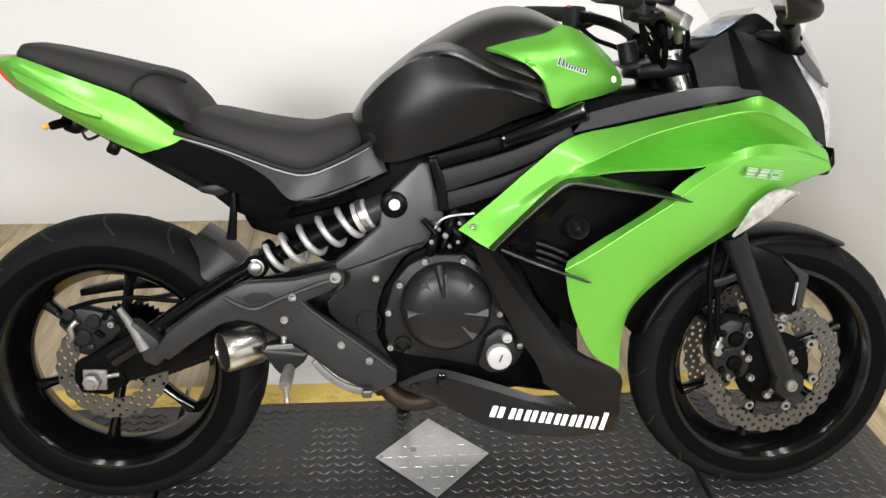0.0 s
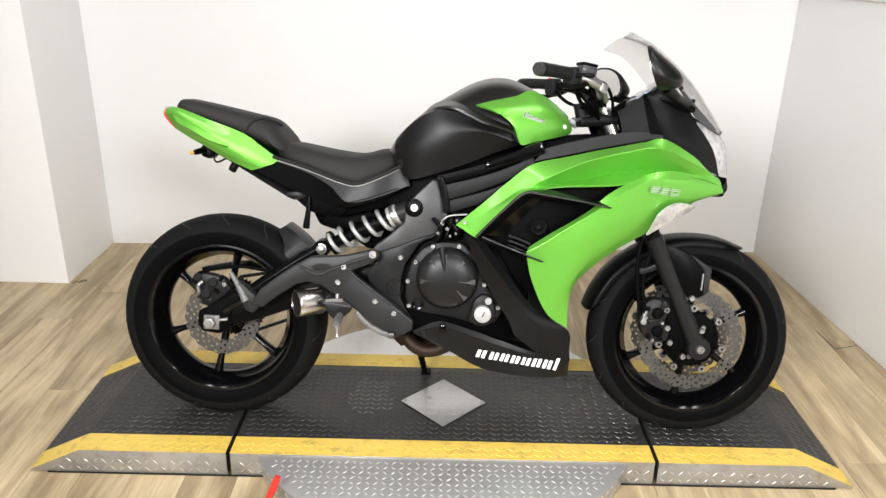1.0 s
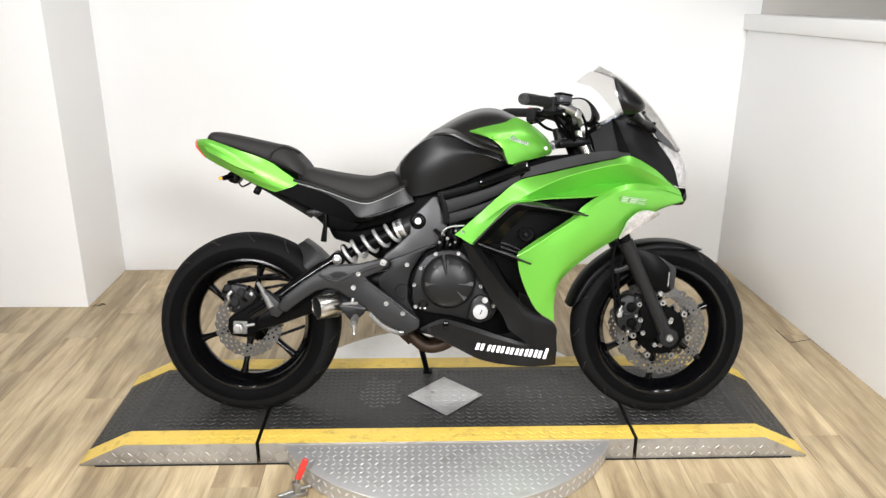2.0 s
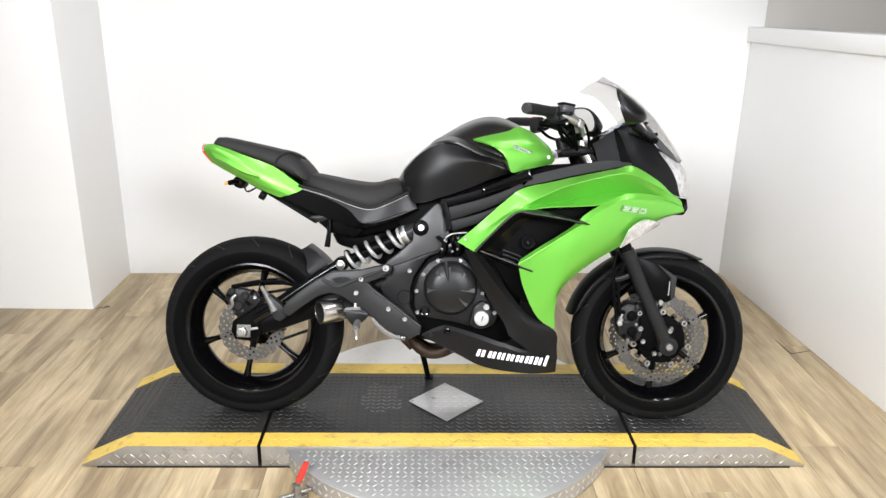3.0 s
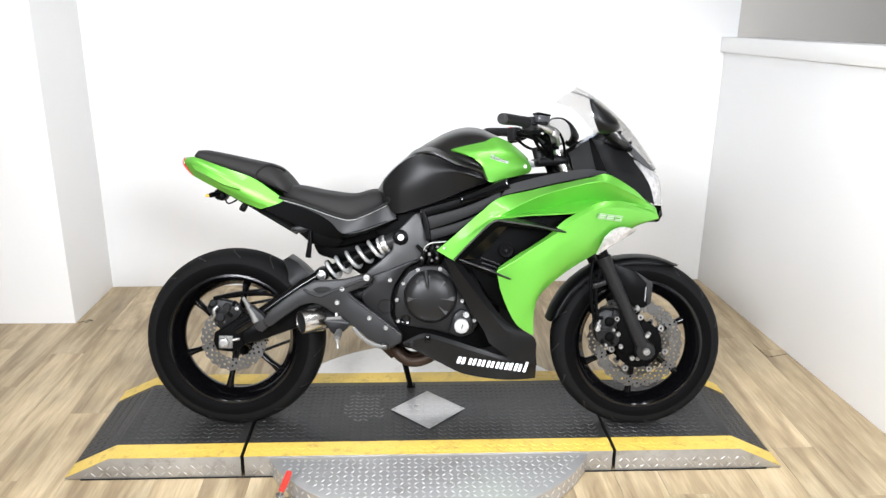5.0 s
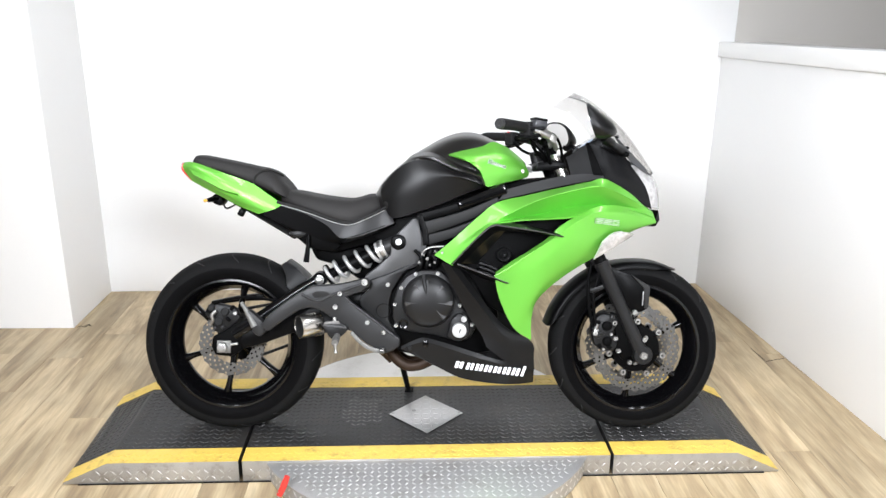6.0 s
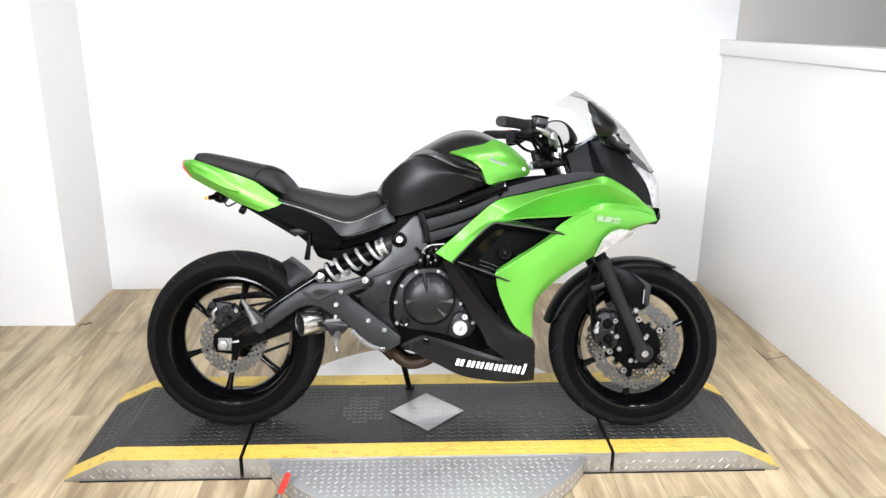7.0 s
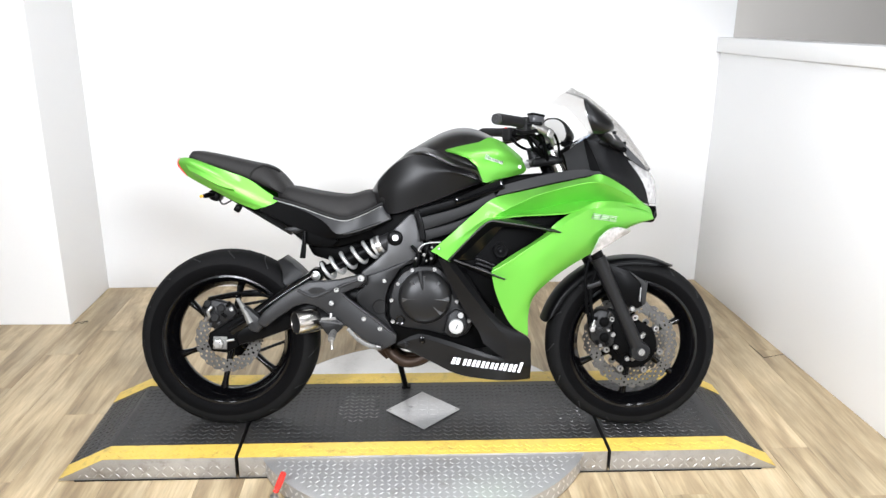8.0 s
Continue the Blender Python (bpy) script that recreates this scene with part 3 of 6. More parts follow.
mirrored("tank_rim", tank_rim, TANKTOP, bike, "rounded black rim over the knee recess")


def tank_side():
    return loft([
        [(0.048, -0.164, 0.958), (0.100, -0.149, 0.972), (0.160, -0.126, 0.986), (0.198, -0.107, 1.002), (0.250, -0.092, 0.982), (0.300, -0.074, 0.944)],
        [(0.075, -0.176, 0.950), (0.125, -0.172, 0.952), (0.175, -0.159, 0.952), (0.225, -0.146, 0.950), (0.270, -0.124, 0.940), (0.312, -0.092, 0.918)],
        [(0.100, -0.182, 0.940), (0.142, -0.182, 0.925), (0.180, -0.172, 0.910), (0.230, -0.154, 0.905), (0.280, -0.126, 0.900), (0.320, -0.092, 0.897)],
        [(0.120, -0.182, 0.930), (0.153, -0.182, 0.900), (0.172, -0.169, 0.854), (0.220, -0.150, 0.864), (0.270, -0.124, 0.874), (0.312, -0.089, 0.884)],
    ], 24, 5, 0.006)


mirrored("tank_cover", tank_side, GREEN, bike, "gloss green tank side cover")

# seats
SEAT = [
    (-0.512, [(0, 0.795), (0.07, 0.795), (0.085, 0.810), (0.06, 0.832), (0, 0.835)]),
    (-0.470, [(0, 0.780), (0.105, 0.782), (0.125, 0.800), (0.100, 0.830), (0.05, 0.837), (0, 0.837)]),
    (-0.370, [(0, 0.745), (0.130, 0.748), (0.152, 0.765), (0.135, 0.806), (0.07, 0.818), (0, 0.820)]),
    (-0.280, [(0, 0.722), (0.135, 0.724), (0.158, 0.745), (0.138, 0.796), (0.07, 0.809), (0, 0.811)]),
    (-0.215, [(0, 0.740), (0.110, 0.744), (0.130, 0.765), (0.110, 0.810), (0.05, 0.824), (0, 0.826)]),
    (-0.178, [(0, 0.765), (0.085, 0.770), (0.105, 0.785), (0.085, 0.810), (0.04, 0.818), (0, 0.820)]),
    (-0.158, [(0, 0.778), (0.050, 0.780), (0.060, 0.785), (0.045, 0.790), (0, 0.792)]),
]
part("rider_seat", hull_of(SEAT, 36, 22), LEATHER, bike, "dished black vinyl rider seat", 60)
PILLION = [
    (-0.812, [(0, 0.925), (0.055, 0.925), (0.068, 0.932), (0.050, 0.940), (0, 0.942)]),
    (-0.790, [(0, 0.918), (0.075, 0.920), (0.090, 0.930), (0.070, 0.950), (0, 0.955)]),
    (-0.700, [(0, 0.885), (0.085, 0.890), (0.102, 0.905), (0.080, 0.934), (0, 0.940)]),
    (-0.605, [(0, 0.848), (0.095, 0.856), (0.113, 0.875), (0.090, 0.912), (0, 0.920)]),
    (-0.545, [(0, 0.825), (0.105, 0.832), (0.122, 0.855), (0.095, 0.896), (0, 0.906)]),
    (-0.505, [(0, 0.805), (0.105, 0.815), (0.118, 0.830), (0.090, 0.862), (0, 0.872)]),
    (-0.478, [(0, 0.800), (0.085, 0.805), (0.095, 0.815), (0.070, 0.832), (0, 0.838)]),
]
part("pillion_seat", hull_of(PILLION, 36, 20), LEATHER, bike, "raised black vinyl pillion seat", 60)


def tail_side():
    return loft([
        [(-0.842, -0.060, 0.928), (-0.800, -0.088, 0.927), (-0.700, -0.105, 0.893), (-0.605, -0.118, 0.860), (-0.552, -0.128, 0.826), (-0.498, -0.138, 0.790)],
        [(-0.846, -0.070, 0.915), (-0.800, -0.102, 0.910), (-0.720, -0.122, 0.873), (-0.640, -0.131, 0.824), (-0.580, -0.136, 0.798), (-0.519, -0.143, 0.778)],
        [(-0.840, -0.068, 0.898), (-0.790, -0.096, 0.876), (-0.720, -0.117, 0.838), (-0.650, -0.125, 0.802), (-0.595, -0.134, 0.782), (-0.548, -0.140, 0.767)],
        [(-0.818, -0.062, 0.866), (-0.770, -0.082, 0.842), (-0.715, -0.096, 0.816), (-0.660, -0.105, 0.788), (-0.620, -0.118, 0.772), (-0.580, -0.130, 0.758)],
    ], 24, 5, 0.005, sharp=(2,))


mirrored("tail_fairing", tail_side, GREEN, bike, "gloss green tail fairing panel")


def tail_blade():
    return loft([
        [(-0.815, -0.094, 0.905), (-0.760, -0.116, 0.884), (-0.700, -0.130, 0.856), (-0.645, -0.136, 0.830)],
        [(-0.800, -0.103, 0.886), (-0.750, -0.124, 0.864), (-0.695, -0.135, 0.838), (-0.645, -0.138, 0.824)],
        [(-0.775, -0.094, 0.862), (-0.735, -0.113, 0.846), (-0.690, -0.122, 0.828), (-0.648, -0.130, 0.818)],
    ], 16, 4, 0.003, sharp=(1,))


mirrored("tail_blade", tail_blade, GREEN, bike, "raised green blade on the tail panel")
COVER_TOP = [(-0.517, -0.135, 0.792), (-0.422, -0.148, 0.766), (-0.325, -0.158, 0.733), (-0.274, -0.160, 0.726), (-0.217, -0.154, 0.747), (-0.164, -0.126, 0.773), (-0.147, -0.110, 0.784)]
COVER_MID = [(-0.517, -0.138, 0.789), (-0.422, -0.153, 0.760), (-0.350, -0.168, 0.724), (-0.305, -0.184, 0.684), (-0.255, -0.190, 0.688), (-0.190, -0.174, 0.709), (-0.130, -0.136, 0.731)]
COVER_LOW = [(-0.566, -0.130, 0.756), (-0.440, -0.146, 0.701), (-0.325, -0.165, 0.667), (-0.255, -0.160, 0.676), (-0.190, -0.142, 0.698), (-0.126, -0.112, 0.724)]
mirrored("seat_side_cover", lambda: loft([COVER_MID, COVER_LOW], 36, 5, 0.005), SATIN, bike, "satin black side cover below the seat")
# upturned facet of the black cover, its light put into a grey colour
mirrored("lit_cover_facet", lambda: loft([COVER_TOP, COVER_MID], 36, 5, 0.005), TRIMGREY, bike, "upturned facet along the seat's lower edge, coloured grey as lit")
# pale tubes draw the highlight along the cover's upper and lower edges
mirrored("edge_highlight", lambda: tube(COVER_TOP[:-1], 0.0021, 40, 8), CAPGREY, bike)
mirrored("edge_highlight", lambda: tube(COVER_MID[3:], [0.0008, 0.0024, 0.0024, 0.0012], 24, 8), SPARGREY, bike)


# fairing
def upper_fairing():
    return loft([
        [(0.003, -0.185, 0.629), (0.070, -0.188, 0.687), (0.145, -0.188, 0.755), (0.208, -0.188, 0.803), (0.297, -0.190, 0.825), (0.398, -0.195, 0.849), (0.499, -0.200, 0.870), (0.551, -0.202, 0.881), (0.639, -0.172, 0.838), (0.698, -0.128, 0.797), (0.735, -0.105, 0.775)],
        [(0.022, -0.198, 0.620), (0.092, -0.204, 0.675), (0.175, -0.210, 0.734), (0.234, -0.228, 0.762), (0.288, -0.230, 0.790), (0.347, -0.230, 0.815), (0.438, -0.228, 0.840), (0.532, -0.226, 0.856), (0.614, -0.190, 0.829), (0.702, -0.133, 0.788), (0.740, -0.108, 0.766)],
        [(0.042, -0.210, 0.608), (0.105, -0.217, 0.669), (0.182, -0.221, 0.730), (0.237, -0.214, 0.749), (0.296, -0.196, 0.757), (0.360, -0.182, 0.768), (0.445, -0.172, 0.789), (0.521, -0.166, 0.796), (0.612, -0.160, 0.791), (0.706, -0.131, 0.779), (0.743, -0.107, 0.757)],
        [(0.062, -0.222, 0.599), (0.122, -0.230, 0.664), (0.194, -0.233, 0.728), (0.240, -0.231, 0.742), (0.291, -0.230, 0.750), (0.373, -0.229, 0.754), (0.447, -0.226, 0.760), (0.510, -0.220, 0.780), (0.606, -0.186, 0.785), (0.706, -0.134, 0.766), (0.745, -0.108, 0.750)],
    ], 56, 6, 0.005, sharp=(1, 2))


def lower_fairing():
    return loft([
        [(0.202, -0.230, 0.580), (0.258, -0.230, 0.619), (0.319, -0.229, 0.657), (0.371, -0.228, 0.694), (0.404, -0.226, 0.726), (0.454, -0.222, 0.758), (0.521, -0.213, 0.789), (0.606, -0.184, 0.794), (0.740, -0.106, 0.764)],
        [(0.196, -0.241, 0.567), (0.246, -0.244, 0.597), (0.315, -0.244, 0.644), (0.385, -0.242, 0.690), (0.415, -0.240, 0.714), (0.463, -0.236, 0.746), (0.525, -0.226, 0.774), (0.610, -0.192, 0.769), (0.745, -0.110, 0.748)],
        [(0.215, -0.230, 0.490), (0.310, -0.238, 0.575), (0.400, -0.234, 0.635), (0.490, -0.220, 0.690), (0.605, -0.186, 0.728), (0.748, -0.109, 0.742)],
        [(0.262, -0.215, 0.395), (0.318, -0.226, 0.490), (0.375, -0.222, 0.560), (0.470, -0.208, 0.625), (0.590, -0.178, 0.695), (0.750, -0.108, 0.737)],
        [(0.322, -0.200, 0.352), (0.322, -0.205, 0.430), (0.345, -0.202, 0.492), (0.433, -0.188, 0.566), (0.560, -0.160, 0.640), (0.662, -0.130, 0.706), (0.751, -0.100, 0.733)],
    ], 44, 5, 0.005, sharp=(1,))


mirrored("upper_fairing", upper_fairing, GREEN, bike, "gloss green upper side fairing")
mirrored("lower_fairing", lower_fairing, GREEN, bike, "gloss green lower side fairing")
# rolled edges along the creases
mirrored("rolled_edge", lambda: tube([(0.196, -0.241, 0.567), (0.246, -0.244, 0.597), (0.315, -0.244, 0.644), (0.385, -0.242, 0.690), (0.415, -0.240, 0.714), (0.463, -0.236, 0.746), (0.525, -0.226, 0.774)], [0.0018, 0.0026, 0.0026, 0.0010], 40, 8), GREEN, bike)
mirrored("rolled_edge", lambda: tube([(0.234, -0.228, 0.762), (0.288, -0.230, 0.790), (0.347, -0.230, 0.815), (0.438, -0.228, 0.840), (0.532, -0.226, 0.856), (0.614, -0.190, 0.829), (0.702, -0.133, 0.788)], [0.0010, 0.0030, 0.0030, 0.0010], 40, 8), GREEN, bike)


def belly_pan():
    bm = loft([
        [(0.029, -0.196, 0.606), (0.060, -0.198, 0.540), (0.093, -0.200, 0.477), (0.125, -0.202, 0.420), (0.158, -0.204, 0.372), (0.175, -0.206, 0.330)],
        [(0.050, -0.212, 0.602), (0.100, -0.222, 0.535), (0.150, -0.226, 0.470), (0.200, -0.224, 0.405), (0.245, -0.216, 0.345), (0.250, -0.210, 0.275)],
        [(0.074, -0.202, 0.598), (0.160, -0.205, 0.482), (0.235, -0.205, 0.394), (0.324, -0.196, 0.346), (0.332, -0.185, 0.290), (0.336, -0.180, 0.250)],
    ], 24, 6, 0.004, sharp=(1,))
    return loft([
        [(-0.106, -0.196, 0.328), (-0.055, -0.200, 0.353), (-0.020, -0.202, 0.358), (0.062, -0.206, 0.336), (0.150, -0.209, 0.308), (0.250, -0.210, 0.278), (0.335, -0.182, 0.262)],
        [(-0.104, -0.204, 0.322), (-0.052, -0.208, 0.342), (-0.018, -0.210, 0.345), (0.062, -0.213, 0.322), (0.150, -0.214, 0.294), (0.250, -0.210, 0.264), (0.336, -0.178, 0.245)],
        [(-0.042, -0.190, 0.288), (0.000, -0.192, 0.268), (0.082, -0.190, 0.226), (0.160, -0.186, 0.208), (0.241, -0.176, 0.198), (0.300, -0.160, 0.196), (0.338, -0.145, 0.197)],
        [(-0.030, -0.130, 0.268), (0.010, -0.120, 0.245), (0.082, -0.100, 0.210), (0.160, -0.090, 0.194), (0.241, -0.080, 0.186), (0.300, -0.070, 0.186), (0.338, -0.060, 0.190)],
    ], 30, 5, 0.004, sharp=(1, 2), bm=bm)


mirrored("belly_pan", belly_pan, BELLY, bike, "satin black belly pan with white lettering bars")


def nose_cowl():
    return loft([
        [(0.510, -0.130, 0.999), (0.548, -0.146, 0.988), (0.592, -0.142, 0.974), (0.638, -0.121, 0.954)],
        [(0.530, -0.154, 0.950), (0.570, -0.158, 0.942), (0.615, -0.146, 0.932), (0.660, -0.120, 0.922)],
        [(0.547, -0.172, 0.908), (0.600, -0.165, 0.890), (0.650, -0.146, 0.878), (0.698, -0.112, 0.875)],
        [(0.551, -0.178, 0.890), (0.612, -0.163, 0.864), (0.668, -0.140, 0.842), (0.718, -0.111, 0.836)],
        [(0.554, -0.180, 0.880), (0.634, -0.160, 0.840), (0.694, -0.129, 0.804), (0.733, -0.109, 0.782)],
    ], 28, 5, 0.004)


def nose_fin():
    return loft([
        [(0.505, -0.124, 0.998), (0.511, -0.146, 0.950), (0.520, -0.170, 0.894)],
        [(0.511, -0.132, 1.001), (0.533, -0.159, 0.948), (0.557, -0.184, 0.880)],
    ], 14, 4, 0.003)


def nose_inner():
    return loft([
        [(0.512, -0.126, 0.992), (0.550, -0.140, 0.980), (0.592, -0.136, 0.968), (0.632, -0.116, 0.952), (0.648, -0.112, 0.934)],
        [(0.580, -0.060, 0.955), (0.610, -0.060, 0.954), (0.650, -0.060, 0.950), (0.680, -0.060, 0.934), (0.708, -0.060, 0.912)],
        [(0.590, -0.001, 0.955), (0.620, -0.001, 0.954), (0.670, -0.001, 0.950), (0.700, -0.001, 0.932), (0.738, -0.001, 0.910)],
    ], 20, 5, 0.004)


mirrored("nose_cowl", nose_cowl, NOSE, bike, "matt black nose cowl")
mirrored("nose_fin", nose_fin, MATT, bike, "black triangular fin behind the nose cowl")
mirrored("nose_inner", nose_inner, MATT, bike, "matt black panel under the windscreen")


def screen_half():
    return loft([
        [(0.436, -0.163, 1.146), (0.462, -0.110, 1.168), (0.478, -0.05, 1.172), (0.482, 0, 1.173)],
        [(0.508, -0.165, 1.118), (0.535, -0.110, 1.128), (0.553, -0.05, 1.132), (0.558, 0, 1.133)],
        [(0.592, -0.153, 1.020), (0.624, -0.105, 1.044), (0.643, -0.05, 1.054), (0.650, 0, 1.056)],
        [(0.652, -0.124, 0.944), (0.690, -0.085, 0.964), (0.708, -0.04, 0.974), (0.713, 0, 0.975)],
        [(0.724, -0.085, 0.900), (0.744, -0.06, 0.903), (0.756, -0.03, 0.905), (0.761, 0, 0.906)],
    ], 16, 5, 0.004)


bm = both_sides(screen_half())
bmesh.ops.remove_doubles(bm, verts=bm.verts[:], dist=1e-4)
part("windscreen", bm, SCREEN, bike, "clear curved plastic windscreen", 70)


part("screen_edge", tube([(0.436, -0.163, 1.147), (0.508, -0.166, 1.118), (0.592, -0.154, 1.020), (0.652, -0.125, 0.944), (0.725, -0.086, 0.899), (0.744, -0.061, 0.902), (0.761, 0, 0.905)], [0.0010, 0.0022, 0.0026, 0.0024, 0.0024], 30, 8), SMOKE, bike, "smoky polished edge of the windscreen")
mirrored("screen_mask", lambda: loft([
    [(0.598, -0.153, 1.012), (0.628, -0.141, 0.975), (0.654, -0.127, 0.941), (0.690, -0.109, 0.918), (0.722, -0.089, 0.899)],
    [(0.606, -0.150, 1.012), (0.643, -0.134, 0.978), (0.676, -0.114, 0.950), (0.704, -0.101, 0.926), (0.725, -0.088, 0.901)]], 20, 4, 0.0015), SMOKE, bike, "smoky grey masked foot of the windscreen")


def ribbon(pts, h, y0, y1, bevel=0.003, n=14, bm=None):
    """A flat bar that follows (x, z) places, h to each side (one number or two for its ends)."""
    line = smooth_line([(x, 0, z) for x, z in pts], n)
    ha, hb = h if isinstance(h, tuple) else (h, h)
    up, low = [], []
    for i, p in enumerate(line):
        d = (line[min(i + 1, n)] - line[max(i - 1, 0)]).normalized()
        k = ha + (hb - ha) * i / n
        up.append((p.x - d.z * k, p.z + d.x * k))
        low.append((p.x + d.z * k, p.z - d.x * k))
    return plate(up + low[::-1], y0, y1, bevel, bm=bm)


def disc_of(r, y0, y1, x, z, edge=0.002, sides=28, bm=None):
    s = 1 if y1 > y0 else -1
    return lathe([(0, y0), (r, y0), (r, y1 - s * edge), (r - edge, y1), (0, y1)], at(x, 0, z), sides, bm)


def rod(a, b, r, bm=None, sides=14, edge=0.0):
    return tube([a, b], r, 2, sides, bm)


# frame, trellis beams and engine
part("engine_block", plate([(-0.09, 0.57), (0.10, 0.66), (0.20, 0.60), (0.22, 0.42), (0.20, 0.30), (0.02, 0.27), (-0.12, 0.30), (-0.20, 0.42)], -0.140, 0.150, 0.012), MATT, bike, "dark engine crankcase and cylinders")
part("airbox", plate([(-0.22, 0.70), (-0.05, 0.78), (0.20, 0.850), (0.30, 0.880), (0.40, 0.888), (0.47, 0.876), (0.52, 0.78), (0.40, 0.62), (0.25, 0.50), (0.05, 0.60), (-0.12, 0.60)], -0.110, 0.110, 0.015), MATT, bike, "black inner bodywork behind the fairing")
part("rear_subframe", plate([(-0.56, 0.75), (-0.50, 0.79), (-0.15, 0.77), (-0.12, 0.72), (-0.20, 0.66), (-0.32, 0.63), (-0.42, 0.64), (-0.48, 0.70)], -0.100, 0.100, 0.012), MATT, bike, "black undertray below the seats")
mirrored("frame_spar", lambda: plate([(-0.140, 0.676), (-0.104, 0.712), (-0.068, 0.748), (-0.050, 0.748), (-0.042, 0.712), (-0.034, 0.685), (-0.019, 0.643), (-0.038, 0.610), (-0.060, 0.585), (-0.130, 0.560), (-0.224, 0.530), (-0.228, 0.553), (-0.186, 0.586), (-0.143, 0.626)], -0.100, -0.146, 0.005), SPARGREY, bike, "mid grey painted frame spar")
mirrored("pivot_cover", lambda: plate([(-0.222, 0.538), (-0.160, 0.559), (-0.097, 0.586), (-0.056, 0.598), (-0.100, 0.566), (-0.136, 0.508), (-0.147, 0.466), (-0.147, 0.410), (-0.116, 0.352), (-0.188, 0.404), (-0.240, 0.455), (-0.245, 0.480), (-0.209, 0.514)], -0.115, -0.157, 0.005), CASE, bike, "charcoal pivot cover plate")
part("pivot_ring", lathe([(0.022, -0.1572), (0.0235, -0.1592), (0.025, -0.1572)], at(-0.165, 0, 0.440), 28, ends=False), CASE, bike)
bolt(-0.150, -0.157, 0.528, 0.0075, bike)
mirrored("upper_beam", lambda: ribbon([(-0.050, 0.748), (0.060, 0.780), (0.120, 0.801), (0.235, 0.846)], (0.014, 0.013), -0.130, -0.158, 0.003), SATIN, bike, "satin black upper frame beam")
part("beam_cover", ribbon([(0.080, 0.790), (0.150, 0.816), (0.238, 0.850)], (0.012, 0.019), -0.150, -0.176, 0.009), GLOSS, bike, "gloss black beam cover")
mirrored("lower_beam", lambda: ribbon([(-0.028, 0.716), (0.060, 0.742), (0.130, 0.768), (0.215, 0.808)], (0.021, 0.014), -0.140, -0.166, 0.0025), CHARCOAL, bike, "charcoal lower frame beam")
mirrored("lower_beam", lambda: ribbon([(-0.022, 0.676), (0.060, 0.700), (0.130, 0.728), (0.200, 0.772)], (0.017, 0.012), -0.135, -0.158, 0.0025), CHARCOAL, bike)
part("beam_clamp", ribbon([(-0.046, 0.760), (-0.030, 0.712), (-0.024, 0.660)], 0.009, -0.128, -0.170, 0.004), SATIN, bike)
part("wiring", tube([(-0.042, -0.170, 0.622), (-0.030, -0.176, 0.644), (-0.008, -0.178, 0.654), (0.034, -0.176, 0.658)], 0.0022), SPRING, bike, "pale cable")
for k, (x, z) in enumerate(((-0.045, 0.615), (-0.020, 0.630), (0.000, 0.612), (-0.030, 0.596), (0.012, 0.632), (-0.052, 0.592))):
    g = tube([(x, -0.150, z - 0.03), (x + 0.008, -0.172, z), (x + 0.016 * (1 if k % 2 else -1), -0.160, z + 0.028)], 0.006 + 0.002 * (k % 3), 10, 10)
    part("hose", g, SATIN, bike, "short black engine hose")
for x, z, r in ((-0.046, 0.604, 0.0045), (-0.020, 0.616, 0.0055), (0.004, 0.604, 0.004), (-0.032, 0.628, 0.0035), (0.006, 0.640, 0.004), (-0.012, 0.596, 0.004), (-0.036, 0.640, 0.003)):
    part("hose_clip", lathe([(0, -0.012), (r, -0.010), (r * 0.9, 0.004), (0, 0.004)], at(x, -0.172, z), 12), ZINC, bike)

COVER = [(-0.132, 0.470), (-0.118, 0.520), (-0.090, 0.556), (-0.050, 0.578), (0.020, 0.578), (0.062, 0.545), (0.085, 0.500), (0.100, 0.450), (0.132, 0.415), (0.142, 0.385), (0.122, 0.352), (0.085, 0.340), (0.000, 0.362), (-0.070, 0.372), (-0.122, 0.385), (-0.134, 0.420)]
part("crankcase_cover", plate(COVER, -0.130, -0.172, 0.006), CASE, bike, "charcoal engine side cover")
clutch = part("clutch_cover", lathe([(0, -0.2190), (0.030, -0.2178), (0.055, -0.2142), (0.072, -0.2080), (0.081, -0.1995), (0.086, -0.187), (0.088, -0.168)], at(-0.016, 0, 0.477), 64), ENGINE, bike, "round charcoal clutch cover with cast ribs", 30)
# ribs coloured lighter than the cover for the light they catch
for a, r0, r1 in ((130, 0.022, 0.072), (95, 0.026, 0.072), (50, 0.022, 0.070), (-3, 0.030, 0.078), (185, 0.024, 0.074), (-44, 0.036, 0.074)):
    e = Vector((math.cos(math.radians(a)), 0, math.sin(math.radians(a))))
    side = Vector((-e.z, 0, e.x))
    p0, p1, up = Vector((-0.016, -0.2184, 0.477)) + e * r0, Vector((-0.016, -0.2065, 0.477)) + e * r1, Vector((0, -0.0065, 0))
    wedge = bmesh.new()
    tip, la, lb, top = (wedge.verts.new(q) for q in (p0, p1 + side * 0.0085, p1 - side * 0.0085, p1 + up - side * 0.0050))
    for f in ((tip, la, top), (tip, top, lb), (la, lb, top), (tip, lb, la)):
        wedge.faces.new(f)
    part("rib", wedge, SPARGREY, clutch)
part("rib", tube([(-0.023, -0.2150, 0.505), (-0.027, -0.2125, 0.530), (-0.032, -0.198, 0.562)], [0.004, 0.008, 0.010], 10, 12), CASE, clutch)
part("filler_boss", plate([(0.045, 0.362), (0.070, 0.345), (0.100, 0.347), (0.120, 0.368), (0.122, 0.398), (0.108, 0.430), (0.085, 0.440), (0.060, 0.420)], -0.165, -0.196, 0.008), CASE, bike)
